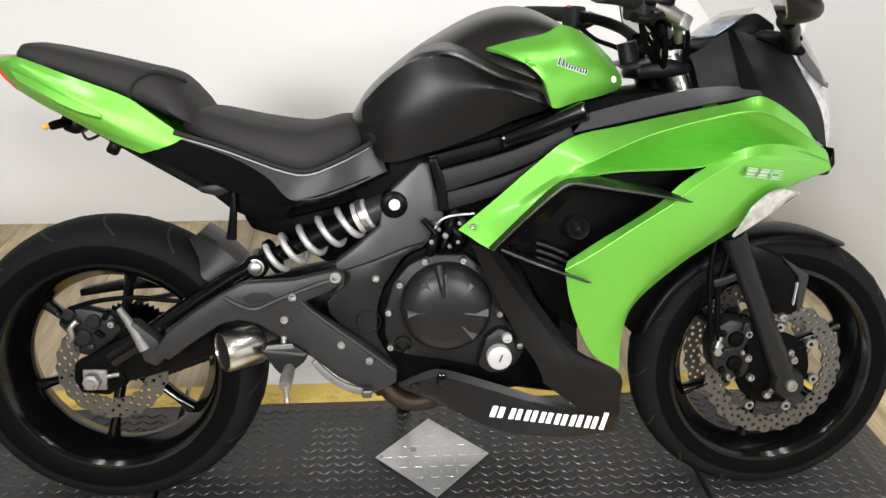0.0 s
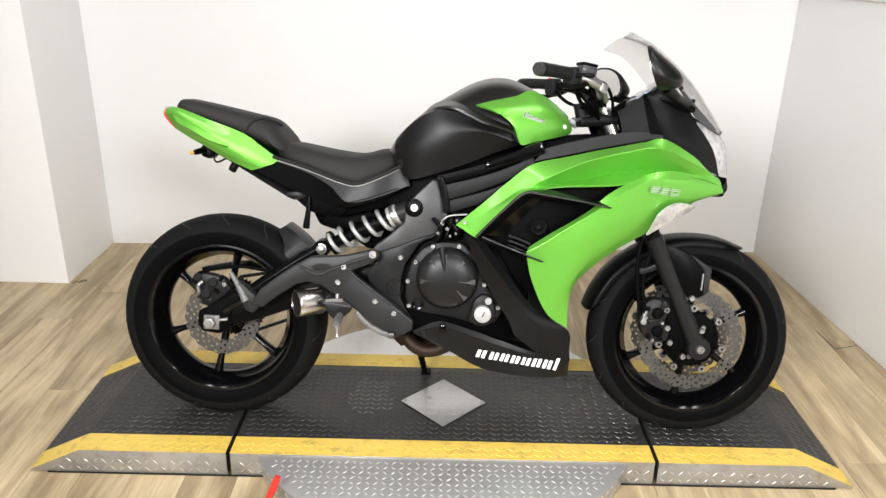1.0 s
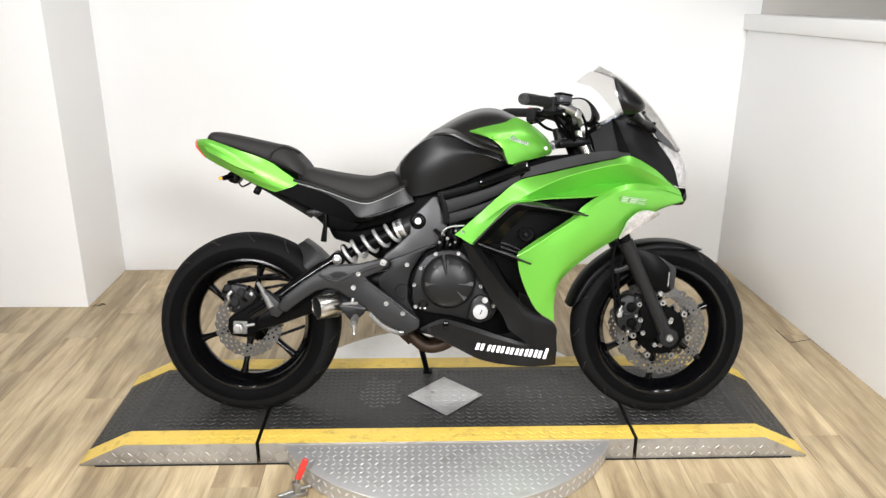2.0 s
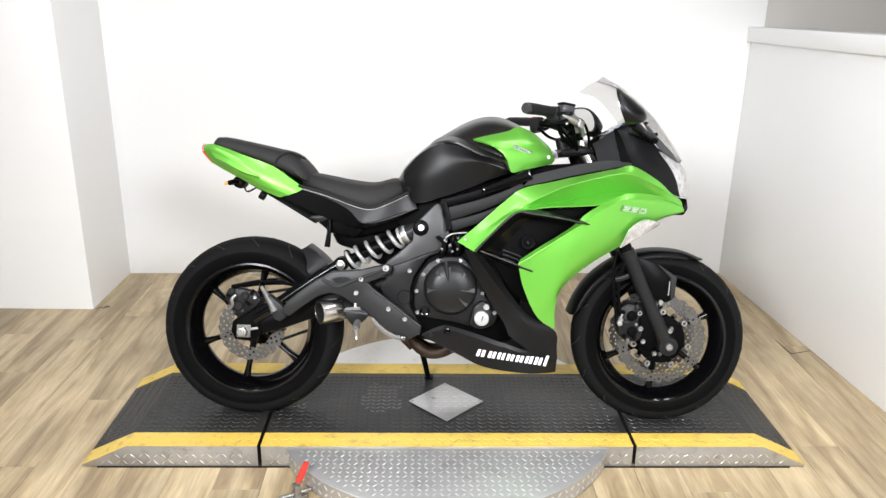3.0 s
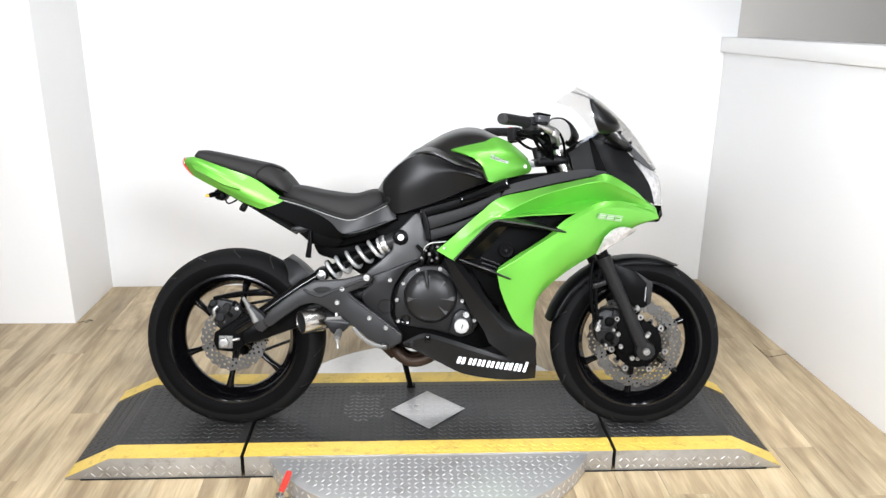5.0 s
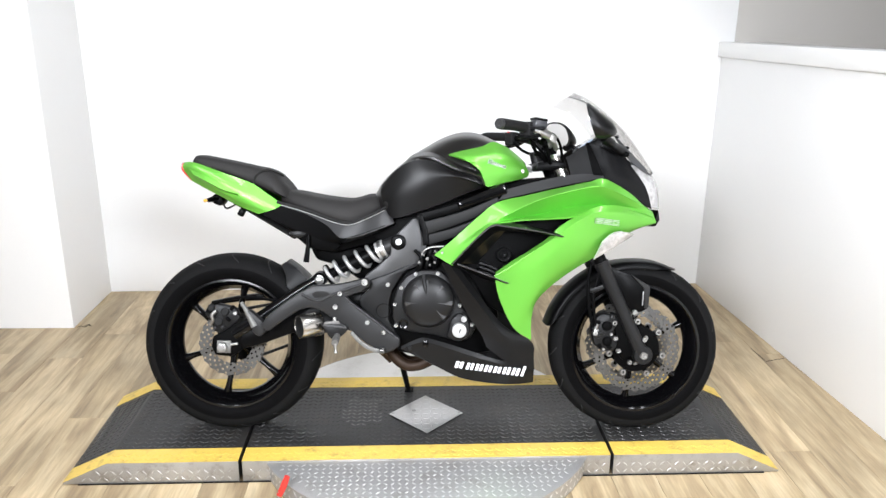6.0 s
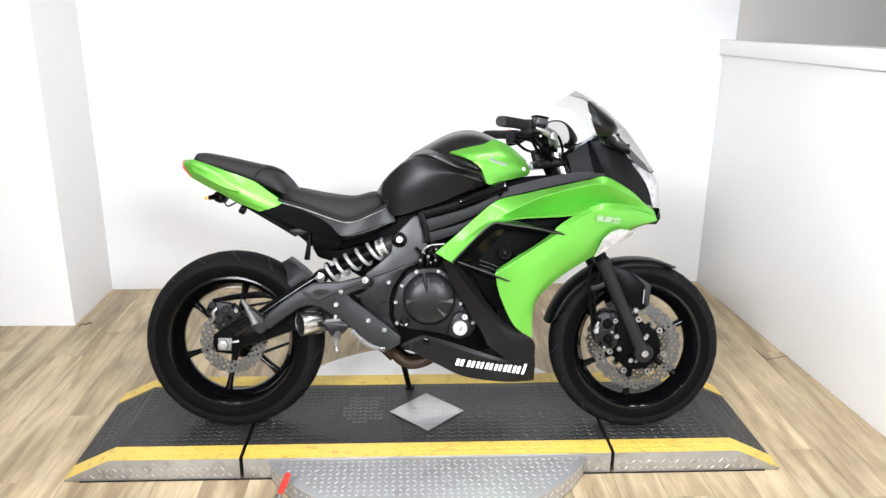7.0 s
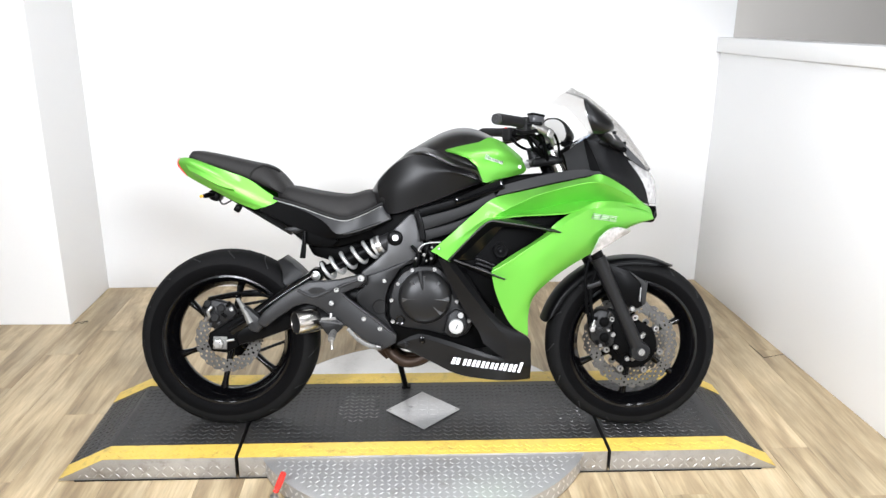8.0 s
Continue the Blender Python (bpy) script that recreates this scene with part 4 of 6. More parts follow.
part("oil_filler_cap", lathe([(0, -0.214), (0.0205, -0.2140), (0.0230, -0.2125), (0.0240, -0.208), (0.0240, -0.195), (0.0, -0.195)], at(0.086, 0, 0.384), 36), CAPGREY, bike, "flat pale grey oil filler cap")
part("cap_slot", box(0.0025, 0.002, 0.016, at(0.088, -0.2152, 0.385, 0, 20, 0), 0.0005), DARK, bike)
bolt(0.101, -0.194, 0.420, 0.0100, bike, CAPGREY, 0.010)
for x, z in ((-0.058, 0.566), (0.015, 0.568), (-0.105, 0.520), (-0.126, 0.465), (-0.122, 0.395), (0.088, 0.462), (0.129, 0.398)):
    bolt(x, -0.172, z, 0.0068, bike, STEEL, 0.012)
part("sight_hole", lathe([(0.010, -0.168), (0.011, -0.182), (0.015, -0.183), (0.016, -0.170)], at(-0.098, 0, 0.401), 24), GLOSS, bike, "black ringed oil sight glass")

# outer heel and hanger plate
HANGER = [(-0.225, 0.552), (-0.208, 0.545), (-0.206, 0.530), (-0.240, 0.508), (-0.284, 0.490), (-0.264, 0.470), (-0.179, 0.410), (-0.108, 0.354), (-0.110, 0.326), (-0.157, 0.302), (-0.222, 0.338), (-0.265, 0.374), (-0.330, 0.420), (-0.372, 0.448), (-0.405, 0.455), (-0.440, 0.446), (-0.500, 0.405), (-0.539, 0.374), (-0.566, 0.392), (-0.540, 0.430), (-0.490, 0.470), (-0.449, 0.498), (-0.397, 0.527), (-0.303, 0.533)]
hanger = part("foot_hanger", plate(HANGER, -0.165, -0.192, 0.006), GREYMETAL, bike, "dark grey cast footrest hanger")
part("hanger_slot", plate([(-0.398, 0.500), (-0.380, 0.509), (-0.352, 0.509), (-0.336, 0.500), (-0.360, 0.490), (-0.385, 0.488)], -0.189, -0.1935, 0.001), DARK, hanger)
part("hanger_ridge", tube([(-0.430, -0.192, 0.500), (-0.400, -0.193, 0.484), (-0.372, -0.193, 0.478), (-0.330, -0.193, 0.496), (-0.270, -0.193, 0.520), (-0.225, -0.192, 0.536)], 0.005, 24, 8), GREYMETAL, hanger)
part("hanger_ridge", tube([(-0.284, -0.191, 0.487), (-0.262, -0.192, 0.466), (-0.180, -0.192, 0.404), (-0.115, -0.191, 0.352)], 0.004, 24, 8), GREYMETAL, hanger)
for x, z, r in ((-0.304, 0.502, 0.0085), (-0.320, 0.458, 0.0085), (-0.224, 0.540, 0.012), (-0.215, 0.407, 0.0085), (-0.162, 0.375, 0.0085)):
    bolt(x, -0.192, z, r, hanger)
part("footrest", tube([(-0.312, -0.195, 0.366), (-0.314, -0.225, 0.358), (-0.315, -0.255, 0.350)], [0.010, 0.0125, 0.0110], 12, 14), ZINC, bike, "dull metal footrest stub")
part("footrest_feeler", tube([(-0.315, -0.250, 0.348), (-0.313, -0.252, 0.332), (-0.312, -0.253, 0.318)], [0.0075, 0.0045, 0.0060], 6, 10), STEEL, bike)
part("footrest_bracket", plate([(-0.366, 0.402), (-0.350, 0.408), (-0.305, 0.411), (-0.276, 0.392), (-0.284, 0.376), (-0.322, 0.344), (-0.340, 0.362)], -0.165, -0.206, 0.004), CASE, bike, "dark wedge-shaped footrest bracket")
part("bracket_edge", ribbon([(-0.360, 0.400), (-0.320, 0.396), (-0.282, 0.391)], (0.0022, 0.0030), -0.200, -0.2085, 0.001, 6), SPARGREY, bike)
part("footrest_top", plate([(-0.356, 0.403), (-0.352, 0.411), (-0.306, 0.415), (-0.302, 0.405)], -0.205, -0.2095, 0.001), ZINC, bike)
part("pedal_bracket", plate([(-0.238, 0.378), (-0.175, 0.362), (-0.112, 0.330), (-0.128, 0.312), (-0.160, 0.298), (-0.200, 0.324)], -0.158, -0.180, 0.004), CASE, bike, "dark bracket behind the brake pedal")
part("brake_pedal", ribbon([(-0.268, 0.376), (-0.240, 0.345), (-0.205, 0.322), (-0.165, 0.310)], (0.006, 0.0075), -0.194, -0.203, 0.002), ZINC, bike, "dull bare metal brake pedal")
part("pedal_tip", box(0.018, 0.030, 0.016, at(-0.166, -0.208, 0.316), 0.003), DISC, bike)
part("brake_light_switch", tube([(-0.322, -0.192, 0.424), (-0.323, -0.194, 0.410)], 0.0058, 3, 10), STEEL, bike)

# swingarm, shock and rear hub
part("swingarm", ribbon([(-0.170, 0.470), (-0.330, 0.440), (-0.480, 0.390), (-0.600, 0.345), (-0.735, 0.312)], (0.040, 0.030), -0.085, -0.120, 0.008), SATIN, bike, "black swingarm")
part("swingarm", ribbon([(-0.170, 0.470), (-0.330, 0.440), (-0.480, 0.390), (-0.600, 0.345), (-0.735, 0.312)], (0.040, 0.030), 0.085, 0.120, 0.008), SATIN, bike)
part("swingarm_brace", tube([(-0.385, -0.105, 0.540), (-0.450, -0.105, 0.500), (-0.520, -0.107, 0.452), (-0.600, -0.110, 0.395), (-0.670, -0.110, 0.350)], [0.018, 0.018, 0.019, 0.021, 0.022], 24, 18), GLOSS, bike, "gloss black tubular brace")
part("axle_block", plate([(-0.740, 0.345), (-0.715, 0.356), (-0.668, 0.384), (-0.620, 0.410), (-0.600, 0.392), (-0.630, 0.365), (-0.650, 0.330), (-0.640, 0.300), (-0.680, 0.276), (-0.732, 0.282), (-0.745, 0.310)], -0.100, -0.126, 0.005), MATT, bike)
part("axle_plate", plate([(-0.726, 0.290), (-0.680, 0.290), (-0.678, 0.332), (-0.724, 0.333)], -0.124, -0.1305, 0.002), ZINC, bike, "bare steel axle adjuster plate")
part("axle_nut", lathe([(0, -0.152), (0.009, -0.152), (0.0095, -0.146), (0.0165, -0.145), (0.0175, -0.130), (0, -0.130)], at(-0.705, 0, 0.311), 6), STEEL, bike, "large steel axle nut")
part("adjuster", rod((-0.680, -0.127, 0.318), (-0.655, -0.127, 0.322), 0.0045), STEEL, bike)
caliper = part("rear_caliper", plate([(-0.760, 0.446), (-0.735, 0.456), (-0.700, 0.450), (-0.665, 0.440), (-0.648, 0.408), (-0.668, 0.386), (-0.715, 0.352), (-0.740, 0.360), (-0.752, 0.395), (-0.772, 0.420)], -0.080, -0.112, 0.008), CASE, bike, "dark grey rear brake caliper")
for x, z, r in ((-0.745, 0.442, 0.012), (-0.665, 0.424, 0.008), (-0.722, 0.395, 0.016), (-0.700, 0.428, 0.014)):
    part("piston_cap", disc_of(r, -0.110, -0.122, x, z, 0.003, 20), CASE, caliper)
for k, (x, z) in enumerate(((-0.748, 0.412), (-0.690, 0.402), (-0.735, 0.372), (-0.676, 0.440), (-0.708, 0.376), (-0.752, 0.428))):
    part("caliper_rib", box(0.020 if k % 2 else 0.012, 0.016, 0.010, at(x, -0.113, z, 0, 40 * k, 0), 0.003), MATT if k % 2 else GREYMETAL, caliper)
part("bleed_line", tube([(-0.728, -0.124, 0.432), (-0.740, -0.128, 0.418), (-0.738, -0.126, 0.400), (-0.750, -0.120, 0.385)], 0.006, 14, 10), STEEL, caliper)
bolt(-0.663, -0.122, 0.425, 0.007, caliper)
part("brake_hose", tube([(-0.745, -0.110, 0.452), (-0.690, -0.118, 0.470), (-0.620, -0.120, 0.478), (-0.560, -0.112, 0.470), (-0.500, -0.105, 0.462)], 0.005, 24, 8), MATT, bike)
part("rear_footrest", tube([(-0.637, -0.150, 0.466), (-0.612, -0.152, 0.425), (-0.592, -0.155, 0.385)], [0.006, 0.011, 0.013], 12, 12), ZINC, bike, "folded metal passenger footrest")
part("footrest_bracket", plate([(-0.622, 0.440), (-0.606, 0.440), (-0.560, 0.398), (-0.550, 0.372), (-0.572, 0.350), (-0.596, 0.360), (-0.604, 0.392)], -0.125, -0.160, 0.006), GREYMETAL, bike)
LOW, TOP = Vector((-0.384, -0.085, 0.537)), Vector((-0.116, -0.115, 0.668))
shock = part("shock_absorber", tube([LOW, LOW.lerp(TOP, 0.45)], 0.017, 4, 18), GLOSS, bike, "rear shock absorber with silver coil spring")
part("damper_body", tube([LOW.lerp(TOP, 0.40), LOW.lerp(TOP, 0.90)], [0.026, 0.024], 6, 20), SATIN, shock)
ax = (TOP - LOW).normalized()
u = ax.cross(Vector((0, 1, 0))).normalized()
w = ax.cross(u)
coil = []
for k in range(97):
    t = k / 96
    a = t * 2 * math.pi * 4.6 + 0.5
    coil.append(LOW.lerp(TOP, 0.12 + 0.62 * (t ** 1.08)) + (u * math.cos(a) + w * math.sin(a)) * 0.0315)
part("coil_spring", tube(coil, 0.0066, 192, 10, smooth=True), SPRING, shock, "silver painted coil spring")
for f, r in ((0.735, 0.031), (0.775, 0.033), (0.80, 0.031)):
    part("preload_ring", tube([LOW.lerp(TOP, f), LOW.lerp(TOP, f + 0.032)], r, 2, 24), SPRING if f != 0.775 else STEEL, shock)
part("upper_body", tube([LOW.lerp(TOP, 0.83), LOW.lerp(TOP, 0.955)], 0.0265, 3, 24), GREYMETAL, shock)
part("spring_seat", tube([LOW.lerp(TOP, 0.10), LOW.lerp(TOP, 0.13)], 0.036, 2, 24), SATIN, shock)
part("lower_eye", lathe([(0, -0.128), (0.008, -0.128), (0.013, -0.124), (0.0135, -0.117), (0.0165, -0.1165), (0.0165, -0.112), (0, -0.112)], at(LOW.x, 0, LOW.z), 28), STEEL, shock, "silver lower shock bolt")
part("lower_mount", lathe([(0, -0.115), (0.021, -0.115), (0.024, -0.112), (0.025, -0.060), (0, -0.060)], at(LOW.x, 0, LOW.z), 28), SATIN, shock)
part("upper_eye", lathe([(0, -0.150), (0.014, -0.150), (0.022, -0.149), (0.026, -0.146), (0.027, -0.100), (0, -0.100)], at(TOP.x, 0, TOP.z), 32), SATIN, shock)
part("eye_cap", disc_of(0.0105, -0.149, -0.155, TOP.x + 0.001, TOP.z + 0.001, 0.002, 24), WHITE, shock, "white cap on the upper shock bolt")
part("rear_hugger", loft([
    [(RW[0] + r * math.cos(math.radians(a)), -0.080, RW[2] + r * math.sin(math.radians(a))) for r, a in ((0.328, 57.5), (0.304, 51), (0.278, 45), (0.300, 36))],
    [(RW[0] + 0.343 * math.cos(math.radians(a)), -0.050, RW[2] + 0.334 * math.sin(math.radians(a))) for a in (57, 50, 43, 36)],
    [(RW[0] + 0.347 * math.cos(math.radians(a)), 0.000, RW[2] + 0.338 * math.sin(math.radians(a))) for a in (57, 50, 43, 36)],
    [(RW[0] + 0.343 * math.cos(math.radians(a)), 0.050, RW[2] + 0.334 * math.sin(math.radians(a))) for a in (57, 50, 43, 36)],
    [(RW[0] + 0.330 * math.cos(math.radians(a)), 0.082, RW[2] + 0.318 * math.sin(math.radians(a))) for a in (57, 50, 43, 36)],
], 14, 4, 0.004, sharp=(1, 3)), GREYMETAL, bike, "dark grey rear tyre hugger")

# drive on the far side
prof = []
for k in range(92):
    a = 2 * math.pi * k / 92
    r = 0.088 if k % 2 else 0.096
    prof.append((RW[0] + r * math.cos(a), RW[2] + r * math.sin(a)))
part("sprocket", plate(prof, 0.088, 0.094, 0), SATIN, rear_wheel, "black toothed rear sprocket")
for s in (1, -1):
    g = bmesh.new()
    n = 40
    a0, a1 = Vector((RW[0] + 0.01, 0.091, RW[2] + s * 0.096)), Vector((-0.16, 0.091, 0.455 + s * 0.045))
    for k in range(n):
        p = a0.lerp(a1, (k + 0.5) / n)
        box((a1 - a0).length / n * 0.98, 0.012 if k % 2 else 0.016, 0.010, Matrix.Translation(p) @ pose(0, 0, 0, 0, -math.degrees(math.atan2(a1.z - a0.z, a1.x - a0.x)), 0), 0.0015, g, 1)
    tagged(part("drive_chain", g, CASE, bike, "dark drive chain run"), kind="stuff")
part("chain_guard", ribbon([(-0.80, 0.425), (-0.68, 0.445), (-0.50, 0.455)], (0.008, 0.016), 0.080, 0.110, 0.003), SATIN, bike, "black chain guard")

# exhaust
TIP = at(-0.439, -0.188, 0.390, 4, 0, -57)
part("silencer_tip", lathe([(0.0365, 0.006), (0.0375, -0.001), (0.0390, 0.000), (0.0400, 0.008), (0.0395, 0.070), (0.0360, 0.076), (0.0345, 0.070)], TIP, 40, closed=True), CHROME, bike, "short polished steel exhaust tip")
part("silencer_bore", lathe([(0.0363, 0.003), (0.0335, 0.055), (0.0, 0.055)], TIP, 32, ends=False), DARK, bike)
part("exhaust_pipe", tube([(-0.396, -0.158, 0.392), (-0.340, -0.130, 0.400), (-0.260, -0.090, 0.390), (-0.195, -0.060, 0.335)], [0.034, 0.032, 0.034, 0.036], 20, 18), CASE, bike, "dark exhaust pipe under the engine")
for k, (y, dx) in enumerate(((-0.090, 0.0), (-0.030, 0.02))):
    part("header_pipe", tube([(-0.150, y + 0.02, 0.300), (-0.122, y, 0.264), (-0.088, y, 0.242), (-0.045, y, 0.244), (0.000, y, 0.268), (0.060, y, 0.320)], 0.020, 30, 16), RUST, bike, "brown heat-stained exhaust header")
part("collector", tube([(-0.195, -0.06, 0.335), (-0.165, -0.06, 0.300), (-0.130, -0.06, 0.262)], [0.034, 0.034, 0.028], 12, 18), RUST, bike)
part("side_stand", tube([(-0.130, 0.110, 0.270), (-0.112, 0.180, 0.170), (-0.092, 0.250, 0.064)], [0.012, 0.011, 0.010], 12, 12), SATIN, bike, "black side stand holding the motorcycle up")
part("stand_foot", box(0.034, 0.034, 0.008, at(-0.090, 0.256, 0.063, 13, 0, 0), 0.003), SATIN, bike)

# fork, front brake and mudguard
FA, FB = Vector((0.716, 0, 0.284)), Vector((0.418, 0, 0.920))
for s in (-1, 1):
    sh = Vector((0, s * 0.102, 0))
    leg = part("fork_leg", tube([FA + sh, FA.lerp(FB, 0.12) + sh, FA.lerp(FB, 0.44) + sh, FA.lerp(FB, 0.50) + sh], [0.0250, 0.0215, 0.0225, 0.0255], 24, 20), CASE, bike, "dark grey fork lower leg")
    part("fork_tube", tube([FA.lerp(FB, 0.49) + sh, FA.lerp(FB, 0.97) + sh], 0.0215, 4, 20), SATIN, leg)
    part("fork_top", tube([FA.lerp(FB, 0.93) + sh, FA.lerp(FB, 1.05) + sh], 0.0225, 4, 20), CHROME, leg, "bright fork tube above the clamp")
    part("axle_boss", lathe([(0, -0.020), (0.030, -0.018), (0.033, -0.012), (0.033, 0.012), (0.030, 0.018), (0, 0.020)], at(FA.x, s * 0.104, FA.z), 28), CASE, leg)
part("axle_bore", disc_of(0.0056, -0.122, -0.1265, FA.x, FA.z, 0.0005, 16), DARK, bike)
part("front_axle", lathe([(0.0055, -0.130), (0.0065, -0.134), (0.0105, -0.134), (0.0130, -0.131), (0.0135, -0.118), (0, -0.118), (0, -0.124), (0.0055, -0.124)], at(FA.x, 0, FA.z), 28), STEEL, bike, "hollow steel front axle end")
for s in (-1, 1):
    spider = part("disc_carrier", lathe([(0.030, s * 0.050), (0.080, s * 0.052), (0.083, s * 0.058), (0.080, s * 0.064), (0.030, s * 0.070)], at(*FW), 48), MATT, front_wheel, "black disc carrier")
    for k in range(7):
        a = math.radians(88 - 51.43 * k)
        x, z = FW[0] + 0.095 * math.cos(a), FW[2] + 0.095 * math.sin(a)
        part("carrier_arm", rod((FW[0] + 0.07 * math.cos(a), s * 0.060, FW[2] + 0.07 * math.sin(a)), (x, s * 0.060, z), 0.0075), MATT, spider)
        part("disc_bobbin", lathe([(0.0045, s * 0.056), (0.0045, s * 0.070), (0.0095, s * 0.070), (0.0115, s * 0.067), (0.0115, s * 0.056)], at(x, 0, z), 18), STEEL, spider)
    for k in range(5):
        a = math.radians(50 + 72 * k)
        bolt(FW[0] + 0.050 * math.cos(a), s * 0.068, FW[2] + 0.050 * math.sin(a), 0.0075, spider)
front_caliper = part("front_caliper", plate([(0.548, 0.410), (0.575, 0.428), (0.618, 0.420), (0.628, 0.395), (0.612, 0.360), (0.630, 0.322), (0.618, 0.298), (0.575, 0.296), (0.548, 0.320), (0.538, 0.365)], -0.060, -0.118, 0.010), CASE, bike, "dark grey two-piston front brake caliper")
for x, z in ((0.590, 0.385), (0.592, 0.332)):
    part("piston_cap", lathe([(0, -0.126), (0.010, -0.127), (0.014, -0.125), (0.0165, -0.122), (0.018, -0.112), (0, -0.112)], at(x, 0, z), 24), MATT, front_caliper)
for k, (x, z) in enumerate(((0.560, 0.398), (0.556, 0.352), (0.566, 0.318), (0.606, 0.412), (0.600, 0.312), (0.574, 0.362))):
    part("caliper_rib", box(0.022 if k % 2 else 0.014, 0.014, 0.012, at(x, -0.119, z, 0, 35 * k, 0), 0.003), CASE if k % 2 else MATT, front_caliper)
for x, z in ((0.556, 0.372), (0.604, 0.358), (0.578, 0.306)):
    bolt(x, -0.120, z, 0.0055, front_caliper, STEEL, 0.008)
part("caliper_bracket", plate([(0.605, 0.430), (0.640, 0.420), (0.690, 0.360), (0.690, 0.280), (0.650, 0.262), (0.625, 0.300), (0.625, 0.360)], -0.080, -0.098, 0.005), MATT, front_caliper)
for x, z in ((0.616, 0.395), (0.621, 0.342), (0.631, 0.299), (0.671, 0.259), (0.720, 0.337), (0.684, 0.432)):
    bolt(x, -0.112, z, 0.0085, front_caliper, STEEL, 0.010)
part("banjo_bolt", lathe([(0, -0.014), (0.009, -0.013), (0.009, 0.008), (0, 0.008)], at(0.548, -0.122, 0.362), 6), STEEL, front_caliper)
part("banjo_bolt", tube([(0.548, -0.122, 0.366), (0.556, -0.122, 0.392)], 0.006, 3, 10), STEEL, front_caliper)
part("brake_hose", tube([(0.552, -0.122, 0.385), (0.545, -0.120, 0.430), (0.542, -0.115, 0.500), (0.552, -0.110, 0.530), (0.570, -0.100, 0.600)], 0.0055, 24, 10), MATT, bike, "black rubber brake hose")
part("brake_hose", tube([(0.540, -0.118, 0.380), (0.528, -0.118, 0.450), (0.524, -0.112, 0.530), (0.535, -0.10, 0.600)], 0.0055, 24, 10), MATT, bike)
part("hose_guide", ribbon([(0.530, 0.505), (0.550, 0.510), (0.575, 0.520)], 0.008, -0.105, -0.122, 0.003), CASE, bike)
FEND = (65, 80, 100, 120, 140, 155, 166)


def arc(y, r0, lo=0, hi=0):
    out = []
    for k, a in enumerate(FEND):
        b = math.radians(a + (lo if k == 0 else hi if k == 6 else 0))
        r = r0 + 0.016 * max(0.0, (a - 100) / 66)
        out.append((FW[0] + r * math.cos(b), y, FW[2] + r * math.sin(b)))
    return out


part("front_mudguard", loft([arc(-0.074, 0.280, lo=14, hi=-7), arc(-0.072, 0.293, lo=6, hi=-2), arc(-0.055, 0.303), arc(0, 0.309, lo=-3), arc(0.055, 0.303), arc(0.072, 0.293, lo=6, hi=-2), arc(0.074, 0.280, lo=14, hi=-7)], 30, 4, 0.004), SATIN, bike, "satin black front mudguard")
for s in (-1, 1):
    part("mudguard_stay", plate([(0.600, 0.585), (0.672, 0.560), (0.740, 0.516), (0.735, 0.442), (0.712, 0.428), (0.680, 0.428), (0.650, 0.470), (0.600, 0.540)], s * 0.083, s * 0.093, 0.004), SATIN, bike)
part("reflector_strip", ribbon([(0.717, 0.500), (0.714, 0.452)], 0.0011, -0.092, -0.1000, 0.0004, 4), CAPGREY, bike, "pale strip on the mudguard stay")
part("stay_ridge", plate([(0.672, 0.560), (0.740, 0.516), (0.735, 0.445), (0.722, 0.440), (0.718, 0.512)], -0.092, -0.099, 0.003), GREYMETAL, bike)

# air ducts, trim and lamps on the fairing
mirrored("duct_fin", lambda: loft([
    [(0.056, -0.222, 0.604), (0.115, -0.228, 0.667), (0.170, -0.230, 0.721), (0.209, -0.230, 0.736), (0.272, -0.232, 0.736), (0.347, -0.232, 0.722), (0.402, -0.238, 0.704)],
    [(0.060, -0.250, 0.604), (0.116, -0.268, 0.668), (0.171, -0.280, 0.722), (0.194, -0.284, 0.733), (0.272, -0.284, 0.722), (0.342, -0.278, 0.711), (0.413, -0.262, 0.697)],
    [(0.080, -0.212, 0.593), (0.135, -0.215, 0.649), (0.192, -0.215, 0.701), (0.219, -0.215, 0.710), (0.288, -0.222, 0.708), (0.350, -0.228, 0.702), (0.411, -0.240, 0.693)]], 40, 5, 0.003, sharp=(1,)), SEMI, bike, "black bent blade fin framing the air duct")
mirrored("duct_fin", lambda: loft([
    [(0.077, -0.220, 0.606), (0.127, -0.205, 0.588), (0.181, -0.205, 0.568), (0.224, -0.232, 0.553)],
    [(0.076, -0.250, 0.606), (0.125, -0.270, 0.590), (0.177, -0.270, 0.571), (0.242, -0.252, 0.545)],
    [(0.088, -0.205, 0.590), (0.142, -0.190, 0.562), (0.190, -0.195, 0.544), (0.236, -0.235, 0.541)]], 18, 4, 0.003, sharp=(1,)), SEMI, bike, "black blade fin below the air duct")
# lighter tubes stand for the highlight along the fins' outer edges
mirrored("fin_highlight", lambda: tube([(0.060, -0.251, 0.605), (0.116, -0.269, 0.669), (0.171, -0.281, 0.723), (0.194, -0.285, 0.734)], [0.0015, 0.0030, 0.0030, 0.0028], 24, 8), TRIMGREY, bike)
mirrored("fin_highlight", lambda: tube([(0.194, -0.285, 0.734), (0.272, -0.285, 0.723), (0.342, -0.279, 0.712), (0.413, -0.263, 0.698)], [0.0028, 0.0030, 0.0030, 0.0015], 24, 8), TRIMGREY, bike)
